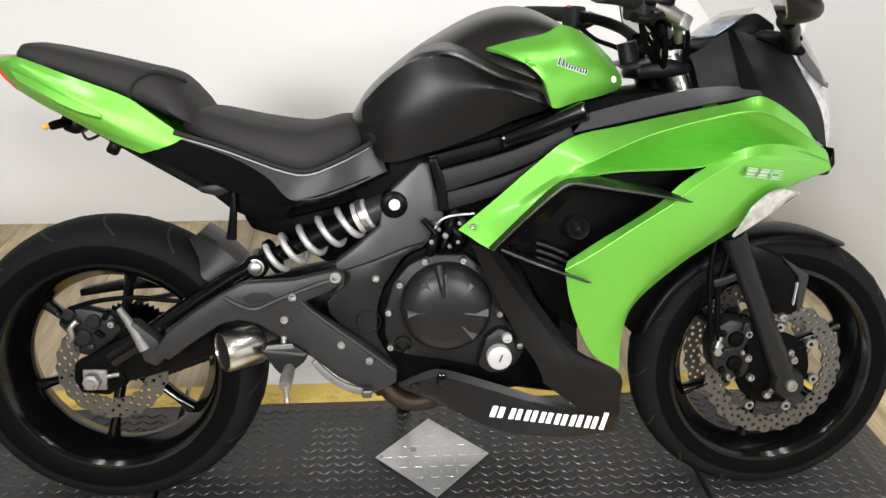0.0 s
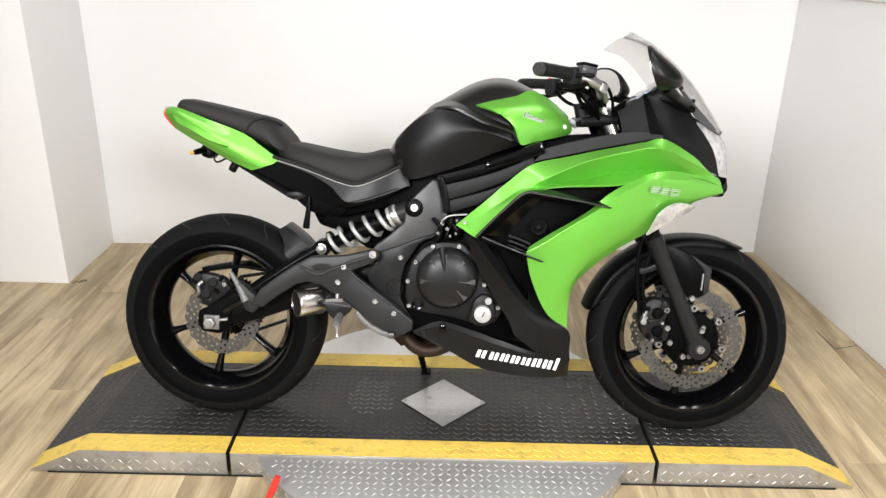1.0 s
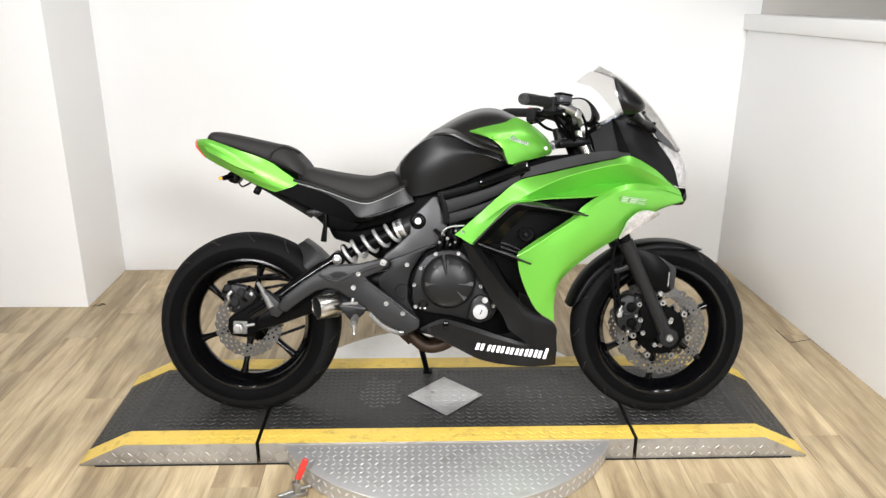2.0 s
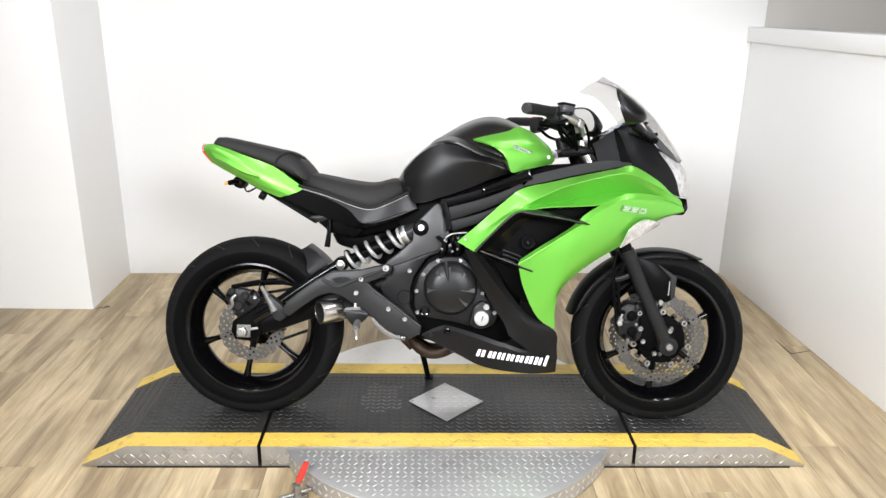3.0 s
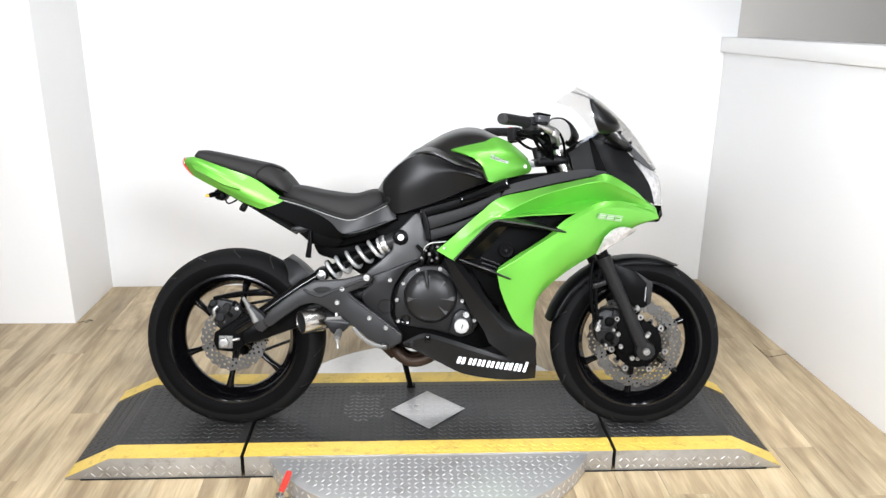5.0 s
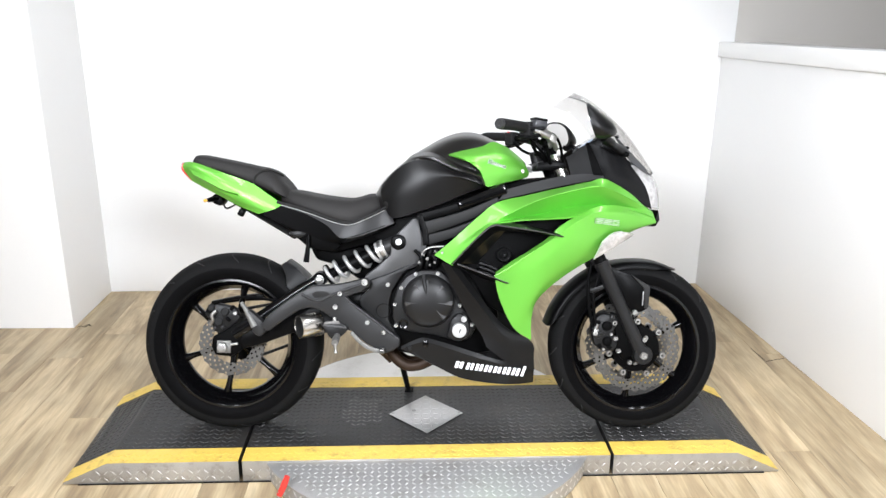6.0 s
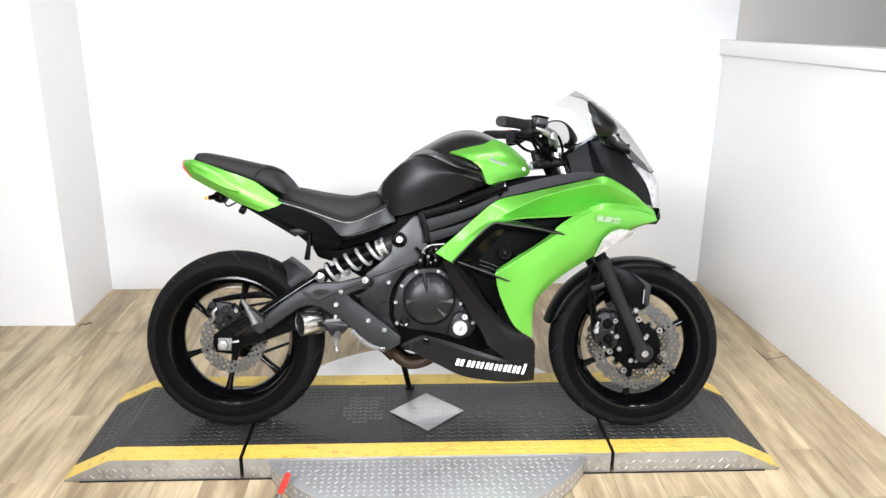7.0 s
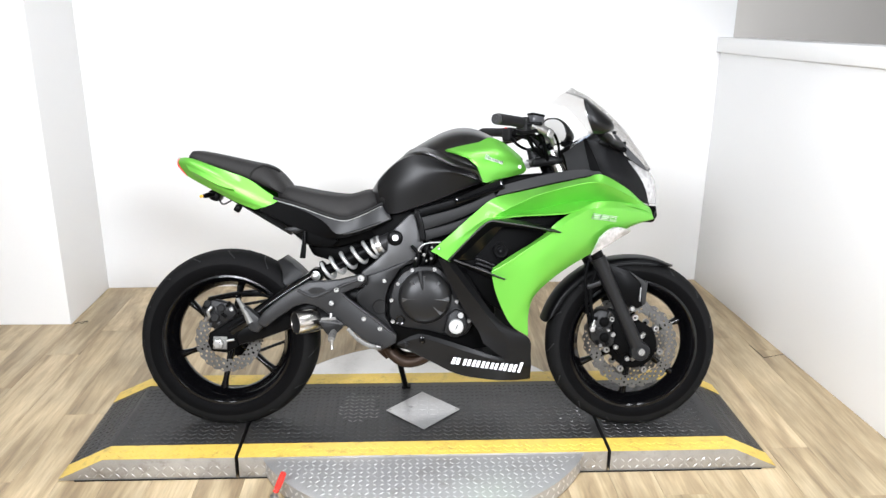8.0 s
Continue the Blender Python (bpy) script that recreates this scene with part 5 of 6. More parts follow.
mirrored("fin_highlight", lambda: tube([(0.076, -0.251, 0.607), (0.125, -0.271, 0.591), (0.177, -0.271, 0.572), (0.242, -0.253, 0.546)], [0.0028, 0.0030, 0.0028, 0.0015], 24, 8), TRIMGREY, bike)
mirrored("duct_inner", lambda: loft([[(0.066, -0.208, 0.606), (0.120, -0.210, 0.668), (0.176, -0.210, 0.730)], [(0.140, -0.152, 0.600), (0.200, -0.152, 0.668), (0.262, -0.152, 0.740)]], 10, 4, 0.003), DUCT, bike, "polished black duct inner face")
part("key_tag", box(0.026, 0.002, 0.020, at(0.330, -0.030, 0.915, 0, 25, 20), 0.0008), WHITE, bike, "small white key tag")
part("fork_cap", lathe([(0, -0.012), (0.010, -0.012), (0.021, -0.008), (0.0215, 0.010), (0, 0.010)], at(0.408, -0.102, 0.952, 90, 0, 0), 6), STEEL, bike, "silver fork cap nut")
part("clamp_pinch", box(0.030, 0.020, 0.016, at(0.372, -0.160, 0.992, 0, 30, 30), 0.004), STEEL, bike)
part("switch_button", box(0.007, 0.008, 0.005, at(0.280, 0.232, 1.057), 0.0015), RED, bike, "red kill switch")
mirrored("duct_back", lambda: plate([(0.10, 0.60), (0.20, 0.72), (0.48, 0.775), (0.40, 0.70), (0.24, 0.56), (0.25, 0.42), (0.18, 0.46)], -0.120, -0.150, 0.004), MATT, bike)
fan = part("radiator_fan", lathe([(0.004, -0.176), (0.007, -0.182), (0.010, -0.176), (0.014, -0.168), (0.018, -0.176), (0.021, -0.178), (0.024, -0.170), (0.024, -0.150)], at(0.232, 0, 0.630), 32), CASE, bike, "dark round horn inside the air duct")
for k in range(3):
    part("duct_louvre", ribbon([(0.150, 0.606 - 0.014 * k), (0.185, 0.594 - 0.014 * k), (0.212, 0.582 - 0.014 * k)], 0.003, -0.150, -0.196, 0.001, 6), CASE, bike)


def trim_strip():
    return loft([
        [(0.262, -0.140, 0.846), (0.330, -0.140, 0.866), (0.400, -0.140, 0.884), (0.460, -0.140, 0.893), (0.510, -0.140, 0.893), (0.548, -0.160, 0.888)],
        [(0.243, -0.164, 0.846), (0.320, -0.164, 0.867), (0.399, -0.164, 0.885), (0.461, -0.164, 0.895), (0.515, -0.168, 0.897), (0.552, -0.184, 0.890)],
        [(0.212, -0.176, 0.810), (0.298, -0.178, 0.830), (0.398, -0.183, 0.854), (0.499, -0.188, 0.875), (0.530, -0.190, 0.881), (0.553, -0.192, 0.884)]], 28, 5, 0.004, sharp=(1,))


mirrored("fairing_trim", trim_strip, TRIMGREY, bike, "dark grey trim along the fairing top")


def inner_panel():
    return loft([
        [(0.439, -0.114, 0.952), (0.458, -0.112, 0.962), (0.484, -0.111, 0.982), (0.508, -0.116, 0.997)],
        [(0.445, -0.130, 0.930), (0.466, -0.128, 0.936), (0.490, -0.129, 0.944), (0.516, -0.140, 0.946)],
        [(0.452, -0.144, 0.894), (0.480, -0.148, 0.896), (0.510, -0.152, 0.896), (0.545, -0.164, 0.890)]], 14, 5, 0.004)


mirrored("cockpit_panel", inner_panel, CHARCOAL, bike, "charcoal cockpit side panel")


def headlight():
    return loft([
        [(0.652, -0.117, 0.930), (0.700, -0.086, 0.922), (0.735, -0.046, 0.914), (0.750, -0.002, 0.912)],
        [(0.697, -0.110, 0.874), (0.735, -0.080, 0.872), (0.763, -0.045, 0.869), (0.778, -0.002, 0.867)],
        [(0.717, -0.109, 0.835), (0.750, -0.078, 0.832), (0.773, -0.045, 0.829), (0.786, -0.002, 0.827)],
        [(0.731, -0.107, 0.786), (0.756, -0.076, 0.784), (0.776, -0.045, 0.782), (0.789, -0.002, 0.780)]], 14, 6, 0.005)


mirrored("headlight", headlight, LENS, bike, "clear headlight lens")


def signal():
    return loft([
        [(0.546, -0.212, 0.680), (0.575, -0.208, 0.704), (0.610, -0.194, 0.712), (0.656, -0.170, 0.702)],
        [(0.534, -0.206, 0.650), (0.565, -0.201, 0.675), (0.605, -0.189, 0.692), (0.652, -0.165, 0.698)],
        [(0.522, -0.196, 0.622), (0.550, -0.192, 0.638), (0.595, -0.180, 0.664), (0.648, -0.160, 0.694)]], 12, 5, 0.006)


mirrored("indicator", signal, LENS, bike, "clear triangular front indicator lens")
part("chin", plate([(0.715, 0.722), (0.748, 0.738), (0.762, 0.780), (0.768, 0.745), (0.755, 0.722)], -0.092, 0.092, 0.006), SATIN, bike, "black chin below the headlight")

# mirrors
def mirror_shell(s):
    """One mirror: its shell bulges forward, the glass looks back."""
    base = Matrix.Translation((0.488, s * 0.345, 1.052)) @ pose(0, 0, 0, 0, 0, s * 20)
    out = bmesh.new()
    rings = []
    for i in range(9):
        t = i / 8
        k = math.sqrt(max(0.0, 1 - t * t)) if i < 8 else 0.12
        ring = []
        for j in range(28):
            a = 2 * math.pi * j / 28
            y = 0.088 * k * math.copysign(abs(math.cos(a)) ** 0.75, math.cos(a))
            z = 0.052 * k * math.copysign(abs(math.sin(a)) ** 0.75, math.sin(a)) * (1.0 + 0.15 * math.cos(a) * s)
            ring.append(out.verts.new((0.047 * t * (1 - 15.0 * z) - 0.30 * z, y, z)))
        rings.append(ring)
    for a, b in zip(rings, rings[1:]):
        for j in range(28):
            out.faces.new((a[j], a[(j + 1) % 28], b[(j + 1) % 28], b[j]))
    out.faces.new(rings[-1])
    edge = [out.verts.new(v.co + Vector((-0.004, 0, 0))) for v in rings[0]]
    for j in range(28):
        out.faces.new((rings[0][j], edge[j], edge[(j + 1) % 28], rings[0][(j + 1) % 28]))
    out.faces.new(edge)
    out.transform(base)
    shell = part("mirror", out, SEMI, bike, "black rear-view mirror on a short stalk")
    gl = bmesh.new()
    ring = []
    for j in range(28):
        a = 2 * math.pi * j / 28
        y = 0.080 * math.copysign(abs(math.cos(a)) ** 0.75, math.cos(a))
        z = 0.046 * math.copysign(abs(math.sin(a)) ** 0.75, math.sin(a)) * (1.0 + 0.15 * math.cos(a) * s)
        ring.append(gl.verts.new((-0.0055 - 0.30 * z, y, z)))
    f = gl.faces.new(ring)
    got = bmesh.ops.extrude_face_region(gl, geom=[f])
    for v in got["geom"]:
        if isinstance(v, bmesh.types.BMVert):
            v.co.x += 0.001
    gl.transform(base)
    part("mirror_glass", gl, MIRROR, shell, "silvered mirror glass")
    part("mirror_stalk", tube([(0.515, s * 0.325, 1.008), (0.555, s * 0.270, 0.990), (0.590, s * 0.200, 0.980), (0.615, s * 0.150, 0.975)], [0.017, 0.012, 0.012, 0.017], 16, 14), SATIN, shell)
    part("mirror_foot", plate([(0.545, 0.985), (0.560, 1.000), (0.600, 0.996), (0.645, 0.966), (0.640, 0.952), (0.595, 0.966)], s * 0.128, s * 0.158, 0.006), SATIN, shell)


MIRROR = material("mirror_glass", (0.85, 0.86, 0.87), 0.03, 1.0, spread=0.01, scale=3, grain=0.01, bump=0.0)
for s in (-1, 1):
    mirror_shell(s)
for p in ((0.640, -0.128, 0.985), (0.600, -0.150, 1.018)):
    part("screen_screw", lathe([(0, -0.006), (0.006, -0.005), (0.006, 0.004), (0, 0.004)], at(*p), 12), SATIN, bike)

# handlebar and cockpit
for s in (-1, 1):
    part("handlebar", tube([(0.395, s * 0.085, 0.985), (0.375, s * 0.150, 1.010), (0.330, s * 0.210, 1.030), (0.272, s * 0.270, 1.040)], 0.012, 20, 14), SATIN, bike, "black tubular handlebar half")
    part("grip", tube([(0.285, s * 0.256, 1.040), (0.250, s * 0.290, 1.043), (0.225, s * 0.315, 1.044), (0.203, s * 0.340, 1.044)], [0.0175, 0.0170, 0.0165, 0.0180], 18, 16), CHARCOAL, bike, "black rubber handlebar grip")
    part("bar_end", lathe([(0.0060, -0.0070), (0.0070, -0.0085), (0.0150, -0.0080), (0.0168, -0.0050), (0.0168, 0.0050), (0, 0.0050), (0, -0.0010), (0.0060, -0.0010)], at(0.199, s * 0.344, 1.044, 0, 0, -42) if s < 0 else at(0.199, s * 0.344, 1.044, 0, 0, 222), 20), TRIMGREY, bike)
    part("switch_pod", box(0.046, 0.040, 0.052, at(0.296, s * 0.245, 1.032, 0, 0, s * 44), 0.008), CHARCOAL, bike)
    part("lever_pivot", box(0.050, 0.034, 0.024, at(0.330, s * 0.238, 1.032, 0, 10, s * 40), 0.006), STEEL, bike, "bare metal lever perch")
    part("lever", tube([(0.345, s * 0.225, 1.030), (0.325, s * 0.270, 1.015), (0.285, s * 0.315, 1.005), (0.255, s * 0.355, 1.006)], [0.009, 0.007, 0.006, 0.008], 18, 10), SATIN, bike)
reservoir = part("brake_reservoir", box(0.048, 0.044, 0.030, at(0.328, -0.252, 1.049, 0, 8, 20), 0.011), SMOKE, bike, "black brake fluid reservoir")
part("reservoir_lid", box(0.046, 0.042, 0.008, at(0.329, -0.252, 1.064, 0, 8, 20), 0.0035), SATIN, reservoir)
part("master_cylinder", box(0.062, 0.026, 0.024, at(0.350, -0.226, 1.024, 0, 18, 38), 0.006), STEEL, bike, "bare metal brake master cylinder")
part("master_cylinder", tube([(0.312, -0.270, 1.030), (0.338, -0.262, 1.022), (0.366, -0.250, 1.010)], [0.0085, 0.0115, 0.0105], 10, 14), STEEL, bike)
part("cylinder_end", box(0.024, 0.022, 0.026, at(0.372, -0.248, 1.006, 0, 24, 24), 0.004), STEEL, bike)
part("banjo_union", tube([(0.366, -0.212, 1.016), (0.384, -0.190, 1.002), (0.398, -0.165, 0.975)], [0.008, 0.009, 0.007], 8, 12), STEEL, bike)
part("banjo_bolt", lathe([(0, -0.010), (0.009, -0.009), (0.009, 0.006), (0, 0.006)], at(0.322, -0.262, 1.024), 6), STEEL, bike)
part("reservoir_tray", box(0.050, 0.050, 0.012, at(0.322, -0.252, 1.036), 0.004), SATIN, bike)
part("throttle_cable", tube([(0.300, -0.225, 1.018), (0.330, -0.190, 0.985), (0.370, -0.140, 0.950), (0.400, -0.090, 0.900)], 0.004, 20, 8), RUBBER, bike)
part("brake_hose", tube([(0.348, -0.232, 1.028), (0.385, -0.205, 1.020), (0.412, -0.170, 0.985), (0.430, -0.120, 0.930), (0.450, -0.100, 0.880)], 0.0045, 20, 8), RUBBER, bike)
for a, b, c, d, r in (((0.300, -0.238, 1.020), (0.322, -0.205, 0.975), (0.360, -0.140, 0.945), (0.415, -0.060, 0.905), 0.0055), ((0.296, 0.232, 1.022), (0.330, 0.180, 0.985), (0.372, 0.100, 0.960), (0.420, 0.040, 0.910), 0.0055),
                      ((0.310, -0.225, 1.012), (0.345, -0.175, 0.998), (0.385, -0.120, 0.972), (0.430, -0.060, 0.935), 0.0070), ((0.350, -0.215, 1.022), (0.362, -0.190, 0.990), (0.376, -0.160, 0.955), (0.388, -0.120, 0.925), 0.0060)):
    part("cable", tube([a, b, c, d], r, 20, 8), RUBBER, bike)
for x, y, z, a in ((0.318, -0.228, 1.008, 20), (0.352, -0.196, 0.998, 50), (0.388, -0.142, 0.972, 35), (0.340, -0.160, 0.960, 10)):
    part("cable_clamp", box(0.024, 0.018, 0.016, at(x, y, z, 0, a, 40), 0.004), SATIN, bike)
part("top_clamp", plate([(0.335, 0.925), (0.345, 0.935), (0.400, 0.945), (0.440, 0.935), (0.440, 0.918), (0.400, 0.910), (0.340, 0.905)], -0.130, 0.130, 0.006), SATIN, bike, "black top fork clamp")
part("riser", tube([(0.398, -0.085, 0.930), (0.394, -0.085, 0.985)], 0.018, 3, 16), SATIN, bike)
part("riser", tube([(0.398, 0.085, 0.930), (0.394, 0.085, 0.985)], 0.018, 3, 16), SATIN, bike)
part("key_switch", tube([(0.360, 0, 0.935), (0.350, 0, 0.975)], 0.020, 3, 16), CASE, bike)
dash = part("instrument_panel", plate([(0.500, 0.945), (0.494, 0.982), (0.576, 1.036), (0.616, 1.012), (0.616, 0.985), (0.523, 0.945)], -0.085, 0.085, 0.010), SATIN, bike, "black wedge-shaped instrument pod")
part("display", box(0.046, 0.150, 0.004, at(0.517, -0.004, 1.0020, 0, -35, 0), 0.001), DISPLAY, dash, "grey-blue instrument display")
part("display_cover", box(0.100, 0.160, 0.002, at(0.5330, 0, 1.0145, 0, -35, 0), 0.0008), SCREEN, dash, "clear display cover")
part("steering_stem", tube([(0.400, 0, 0.930), (0.450, 0, 0.820)], 0.030, 4, 18), SATIN, bike)

# lamps and bits at the tail
part("tail_lamp", loft([
    [(-0.846, -0.066, 0.926), (-0.858, -0.035, 0.930), (-0.862, 0, 0.931), (-0.858, 0.035, 0.930), (-0.846, 0.066, 0.926)],
    [(-0.852, -0.068, 0.908), (-0.864, -0.035, 0.912), (-0.868, 0, 0.913), (-0.864, 0.035, 0.912), (-0.852, 0.068, 0.908)],
    [(-0.842, -0.064, 0.890), (-0.850, -0.035, 0.892), (-0.853, 0, 0.893), (-0.850, 0.035, 0.892), (-0.842, 0.064, 0.890)],
    [(-0.822, -0.058, 0.866), (-0.828, -0.030, 0.868), (-0.830, 0, 0.869), (-0.828, 0.030, 0.868), (-0.822, 0.058, 0.866)]], 14, 4, 0.006), REDLENS, bike, "red tail lamp lens")
part("tail_tray", loft([
    [(-0.812, -0.056, 0.866), (-0.720, -0.082, 0.820), (-0.620, -0.105, 0.768), (-0.480, -0.095, 0.684)],
    [(-0.812, 0, 0.860), (-0.720, 0, 0.810), (-0.620, 0, 0.755), (-0.480, 0, 0.670)],
    [(-0.812, 0.056, 0.866), (-0.720, 0.082, 0.820), (-0.620, 0.105, 0.768), (-0.480, 0.095, 0.684)]], 20, 5, 0.004), MATT, bike, "black underside of the tail")
holder = part("plate_bracket", plate([(-0.753, 0.823), (-0.730, 0.813), (-0.718, 0.796), (-0.733, 0.780), (-0.756, 0.788), (-0.766, 0.806)], -0.030, 0.030, 0.006), SATIN, bike, "black number plate bracket stub")
for s in (-1, 1):
    part("rear_indicator", tube([(-0.743, s * 0.025, 0.805), (-0.753, s * 0.050, 0.804), (-0.762, s * 0.068, 0.801)], [0.007, 0.009, 0.008], 10, 12), SATIN, bike)
    part("indicator_lens", lathe([(0, -0.006), (0.004, -0.005), (0.006, 0.0), (0.005, 0.005), (0, 0.006)], at(-0.770, s * 0.074, 0.800, 0, 0, 60), 14), AMBER, bike, "small amber rear indicator")
part("loose_wire", tube([(-0.728, -0.02, 0.798), (-0.713, -0.03, 0.773), (-0.693, -0.02, 0.780), (-0.678, -0.02, 0.790)], 0.003, 16, 6), DARK, bike)
part("tail_clip", box(0.022, 0.02, 0.026, at(-0.652, -0.06, 0.760, 0, 28, 0), 0.005), SATIN, bike)
part("underseat_box", plate([(-0.480, 0.700), (-0.400, 0.705), (-0.340, 0.690), (-0.305, 0.655), (-0.330, 0.632), (-0.390, 0.638), (-0.420, 0.650)], -0.100, -0.128, 0.008), MATT, bike)
part("seat_lock", plate([(-0.480, 0.700), (-0.430, 0.706), (-0.420, 0.690), (-0.440, 0.680), (-0.476, 0.688)], -0.124, -0.142, 0.004), CASE, bike)
part("strap", tube([(-0.415, -0.140, 0.690), (-0.416, -0.142, 0.650), (-0.422, -0.142, 0.600)], [0.005, 0.006, 0.010], 12, 8), SATIN, bike, "black hanging helmet-hook strap")
part("inner_fender", plate([(-0.42, 0.64), (-0.30, 0.64), (-0.20, 0.66), (-0.18, 0.55), (-0.25, 0.53), (-0.33, 0.58), (-0.40, 0.60)], -0.060, 0.100, 0.010), MATT, bike)
part("seat_piping", tube([(x, y - 0.0015, z + 0.0060) for x, y, z in COVER_TOP] + [(-0.158, -0.092, 0.806)], 0.0050, 48, 8), DARK, bike)
part("pillion_seam", tube([(-0.600, -0.112, 0.858), (-0.590, -0.114, 0.885), (-0.560, -0.098, 0.904), (-0.528, -0.078, 0.896), (-0.512, -0.050, 0.886)], 0.0042, 24, 6), DARK, bike)

# markings: plain shapes in the colours of the lettering
def mark(name, m, quads, mat, parent, label):
    """Slanted blocks about 1 mm proud of a panel, in the panel's own plane (x along, z up)."""
    out = bmesh.new()
    for x, w_, h, z in quads:
        sl = 0.25 * h
        plate([(x, z), (x + w_, z), (x + w_ + sl, z + h), (x + sl, z + h)], 0.0, -0.0012, 0, m=m, bm=out)
    return part(name, out, mat, parent, label)


word = [(0.000, 0.0105, 0.037, 0.0), (0.0150, 0.0105, 0.037, 0.0)]
for k in range(6):
    word += [(0.0375 + 0.0300 * k, 0.0092, 0.024, 0.0), (0.0512 + 0.0300 * k, 0.0092, 0.024, 0.0)]
word += [(0.2180, 0.0090, 0.034, 0.0)]
mark("brand_marking", at(0.070, -0.2090, 0.262, 0, 7, -2) @ pose(0, 0, 0, -17, 0, 0), word, WHITE, bike, "white brand lettering shown as plain slanted bars")
SCRIPT = at(0.176, -0.1745, 0.930, 0, 15, 19) @ pose(0, 0, 0, -26, 0, 0)
strokes = [(0.0, 0.0030, 0.016), (0.0085, 0.0030, 0.016)] + [(0.0165 + 0.0062 * k, 0.0026, (0.009, 0.010, 0.008)[k % 3]) for k in range(8)]
mark("tank_marking", SCRIPT, [(x - 0.0011, w_ + 0.0022, h + 0.0022, -0.0011) for k, (x, w_, h) in enumerate(strokes)], WHITE, bike, "white-edged model script shown as slanted strokes")
mark("tank_marking", SCRIPT @ pose(0, -0.0012, 0), [(x, w_, h, 0.0) for k, (x, w_, h) in enumerate(strokes)], DARK, bike, "dark strokes of the tank script")
part("tank_sticker", disc_of(0.0065, 0, -0.001, 0, 0, 0.0003, 20), WHITE, bike, "small round white sticker").matrix_local = at(0.296, -0.1185, 0.905, -10, 0, 32)
def number_marking(h, lift, mat, label):
    """Squared digits drawn as bent bars of half-width h."""
    out = bmesh.new()
    w_, t_ = 0.0230, 0.0120
    six = [(w_, t_), (0.0, t_), (0.0, 0.0), (w_, 0.0), (w_, t_ * 0.52), (0.0, t_ * 0.52)]
    five = [(w_, t_), (0.0, t_), (0.0, t_ * 0.52), (w_, t_ * 0.52), (w_, 0.0), (0.0, 0.0)]
    nought = [(0.0, 0.0), (0.0, t_), (w_, t_), (w_, 0.0), (0.0, 0.0)]
    for k, line in enumerate((six, five, nought)):
        for (xa, za), (xb, zb) in zip(line, line[1:]):
            xa, xb = xa + 0.0315 * k, xb + 0.0315 * k
            lo, hi, lz, hz = min(xa, xb) - h, max(xa, xb) + h, min(za, zb) - h, max(za, zb) + h
            plate([(lo + 0.2 * lz, lz), (hi + 0.2 * lz, lz), (hi + 0.2 * hz, hz), (lo + 0.2 * hz, hz)], 0.0, -0.0006 - lift, 0, bm=out)
    num = part("number_marking", out, mat, bike, label)
    num.matrix_local = at(0.520, -0.2285, 0.742, 0, 7, 21)


number_marking(0.0029, 0.0, SPRING, "silver outline of the number marking")
number_marking(0.0013, 0.0006, GREEN, "green centre of the outlined number")
part("panel_screw", disc_of(0.008, -0.209, -0.216, -0.076, 0.325, 0.003, 16), CASE, bike)
part("quick_fastener", box(0.018, 0.010, 0.026, at(-0.024, -0.211, 0.341), 0.006), GLOSS, bike)
bolt(0.028, -0.206, 0.640, 0.005, bike, STEEL, 0.006)

# ---- turntable under the platform ----
turn = thing("turntable", pose(-0.02, 0.01, 0), "round aluminium tread-plate turntable under the motorcycle platform", "turntable")
part("top_plate", lathe([(0, DECK_Z - 0.014), (0.594, DECK_Z - 0.014), (0.600, DECK_Z - 0.010), (0.600, DECK_Z - 0.008), (0.597, DECK_Z - 0.006), (0, DECK_Z - 0.006)], pose(0, 0, 0, 90, 0, 0), 128), PLATE, turn)
part("rim_band", lathe([(0.588, 0.004), (0.592, 0.004), (0.5925, DECK_Z - 0.014), (0.588, DECK_Z - 0.014)], pose(0, 0, 0, 90, 0, 0), 128, closed=True), PLATE, turn, "rolled aluminium rim of the turntable")
# smooth pale plate over the far part of the top
back = [(0.590 * math.cos(math.radians(a)), 0.590 * math.sin(math.radians(a))) for a in range(32, 149, 4)]
part("rear_panel", plate([(x, -y) for x, y in back], 0.0, 0.002, 0, m=pose(0, 0, DECK_Z - 0.0058, 90, 0, 0)), PALE, turn, "smooth pale plate on the far side")
lock = thing("locking_lever", pose(-0.505, -0.44, 0, 0, 0, 30), "red-handled locking lever clamp on the turntable edge", "lever")
part("foot", box(0.085, 0.034, 0.016, at(0, 0, 0.009), 0.003), STEEL, lock)
part("pivot", box(0.022, 0.026, 0.040, at(0.015, 0, 0.032), 0.004), STEEL, lock)
part("lever_arm", tube([(0.015, 0, 0.040), (0.022, 0, 0.075)], 0.006, 3, 10), STEEL, lock)
part("handle", tube([(0.020, 0, 0.062), (0.034, 0, 0.086), (0.050, 0, 0.120)], [0.009, 0.0105, 0.009], 12, 14), RED, lock, "red plastic handle")
part("plunger", rod((-0.045, 0, 0.022), (0.060, 0, 0.022), 0.006), STEEL, lock)

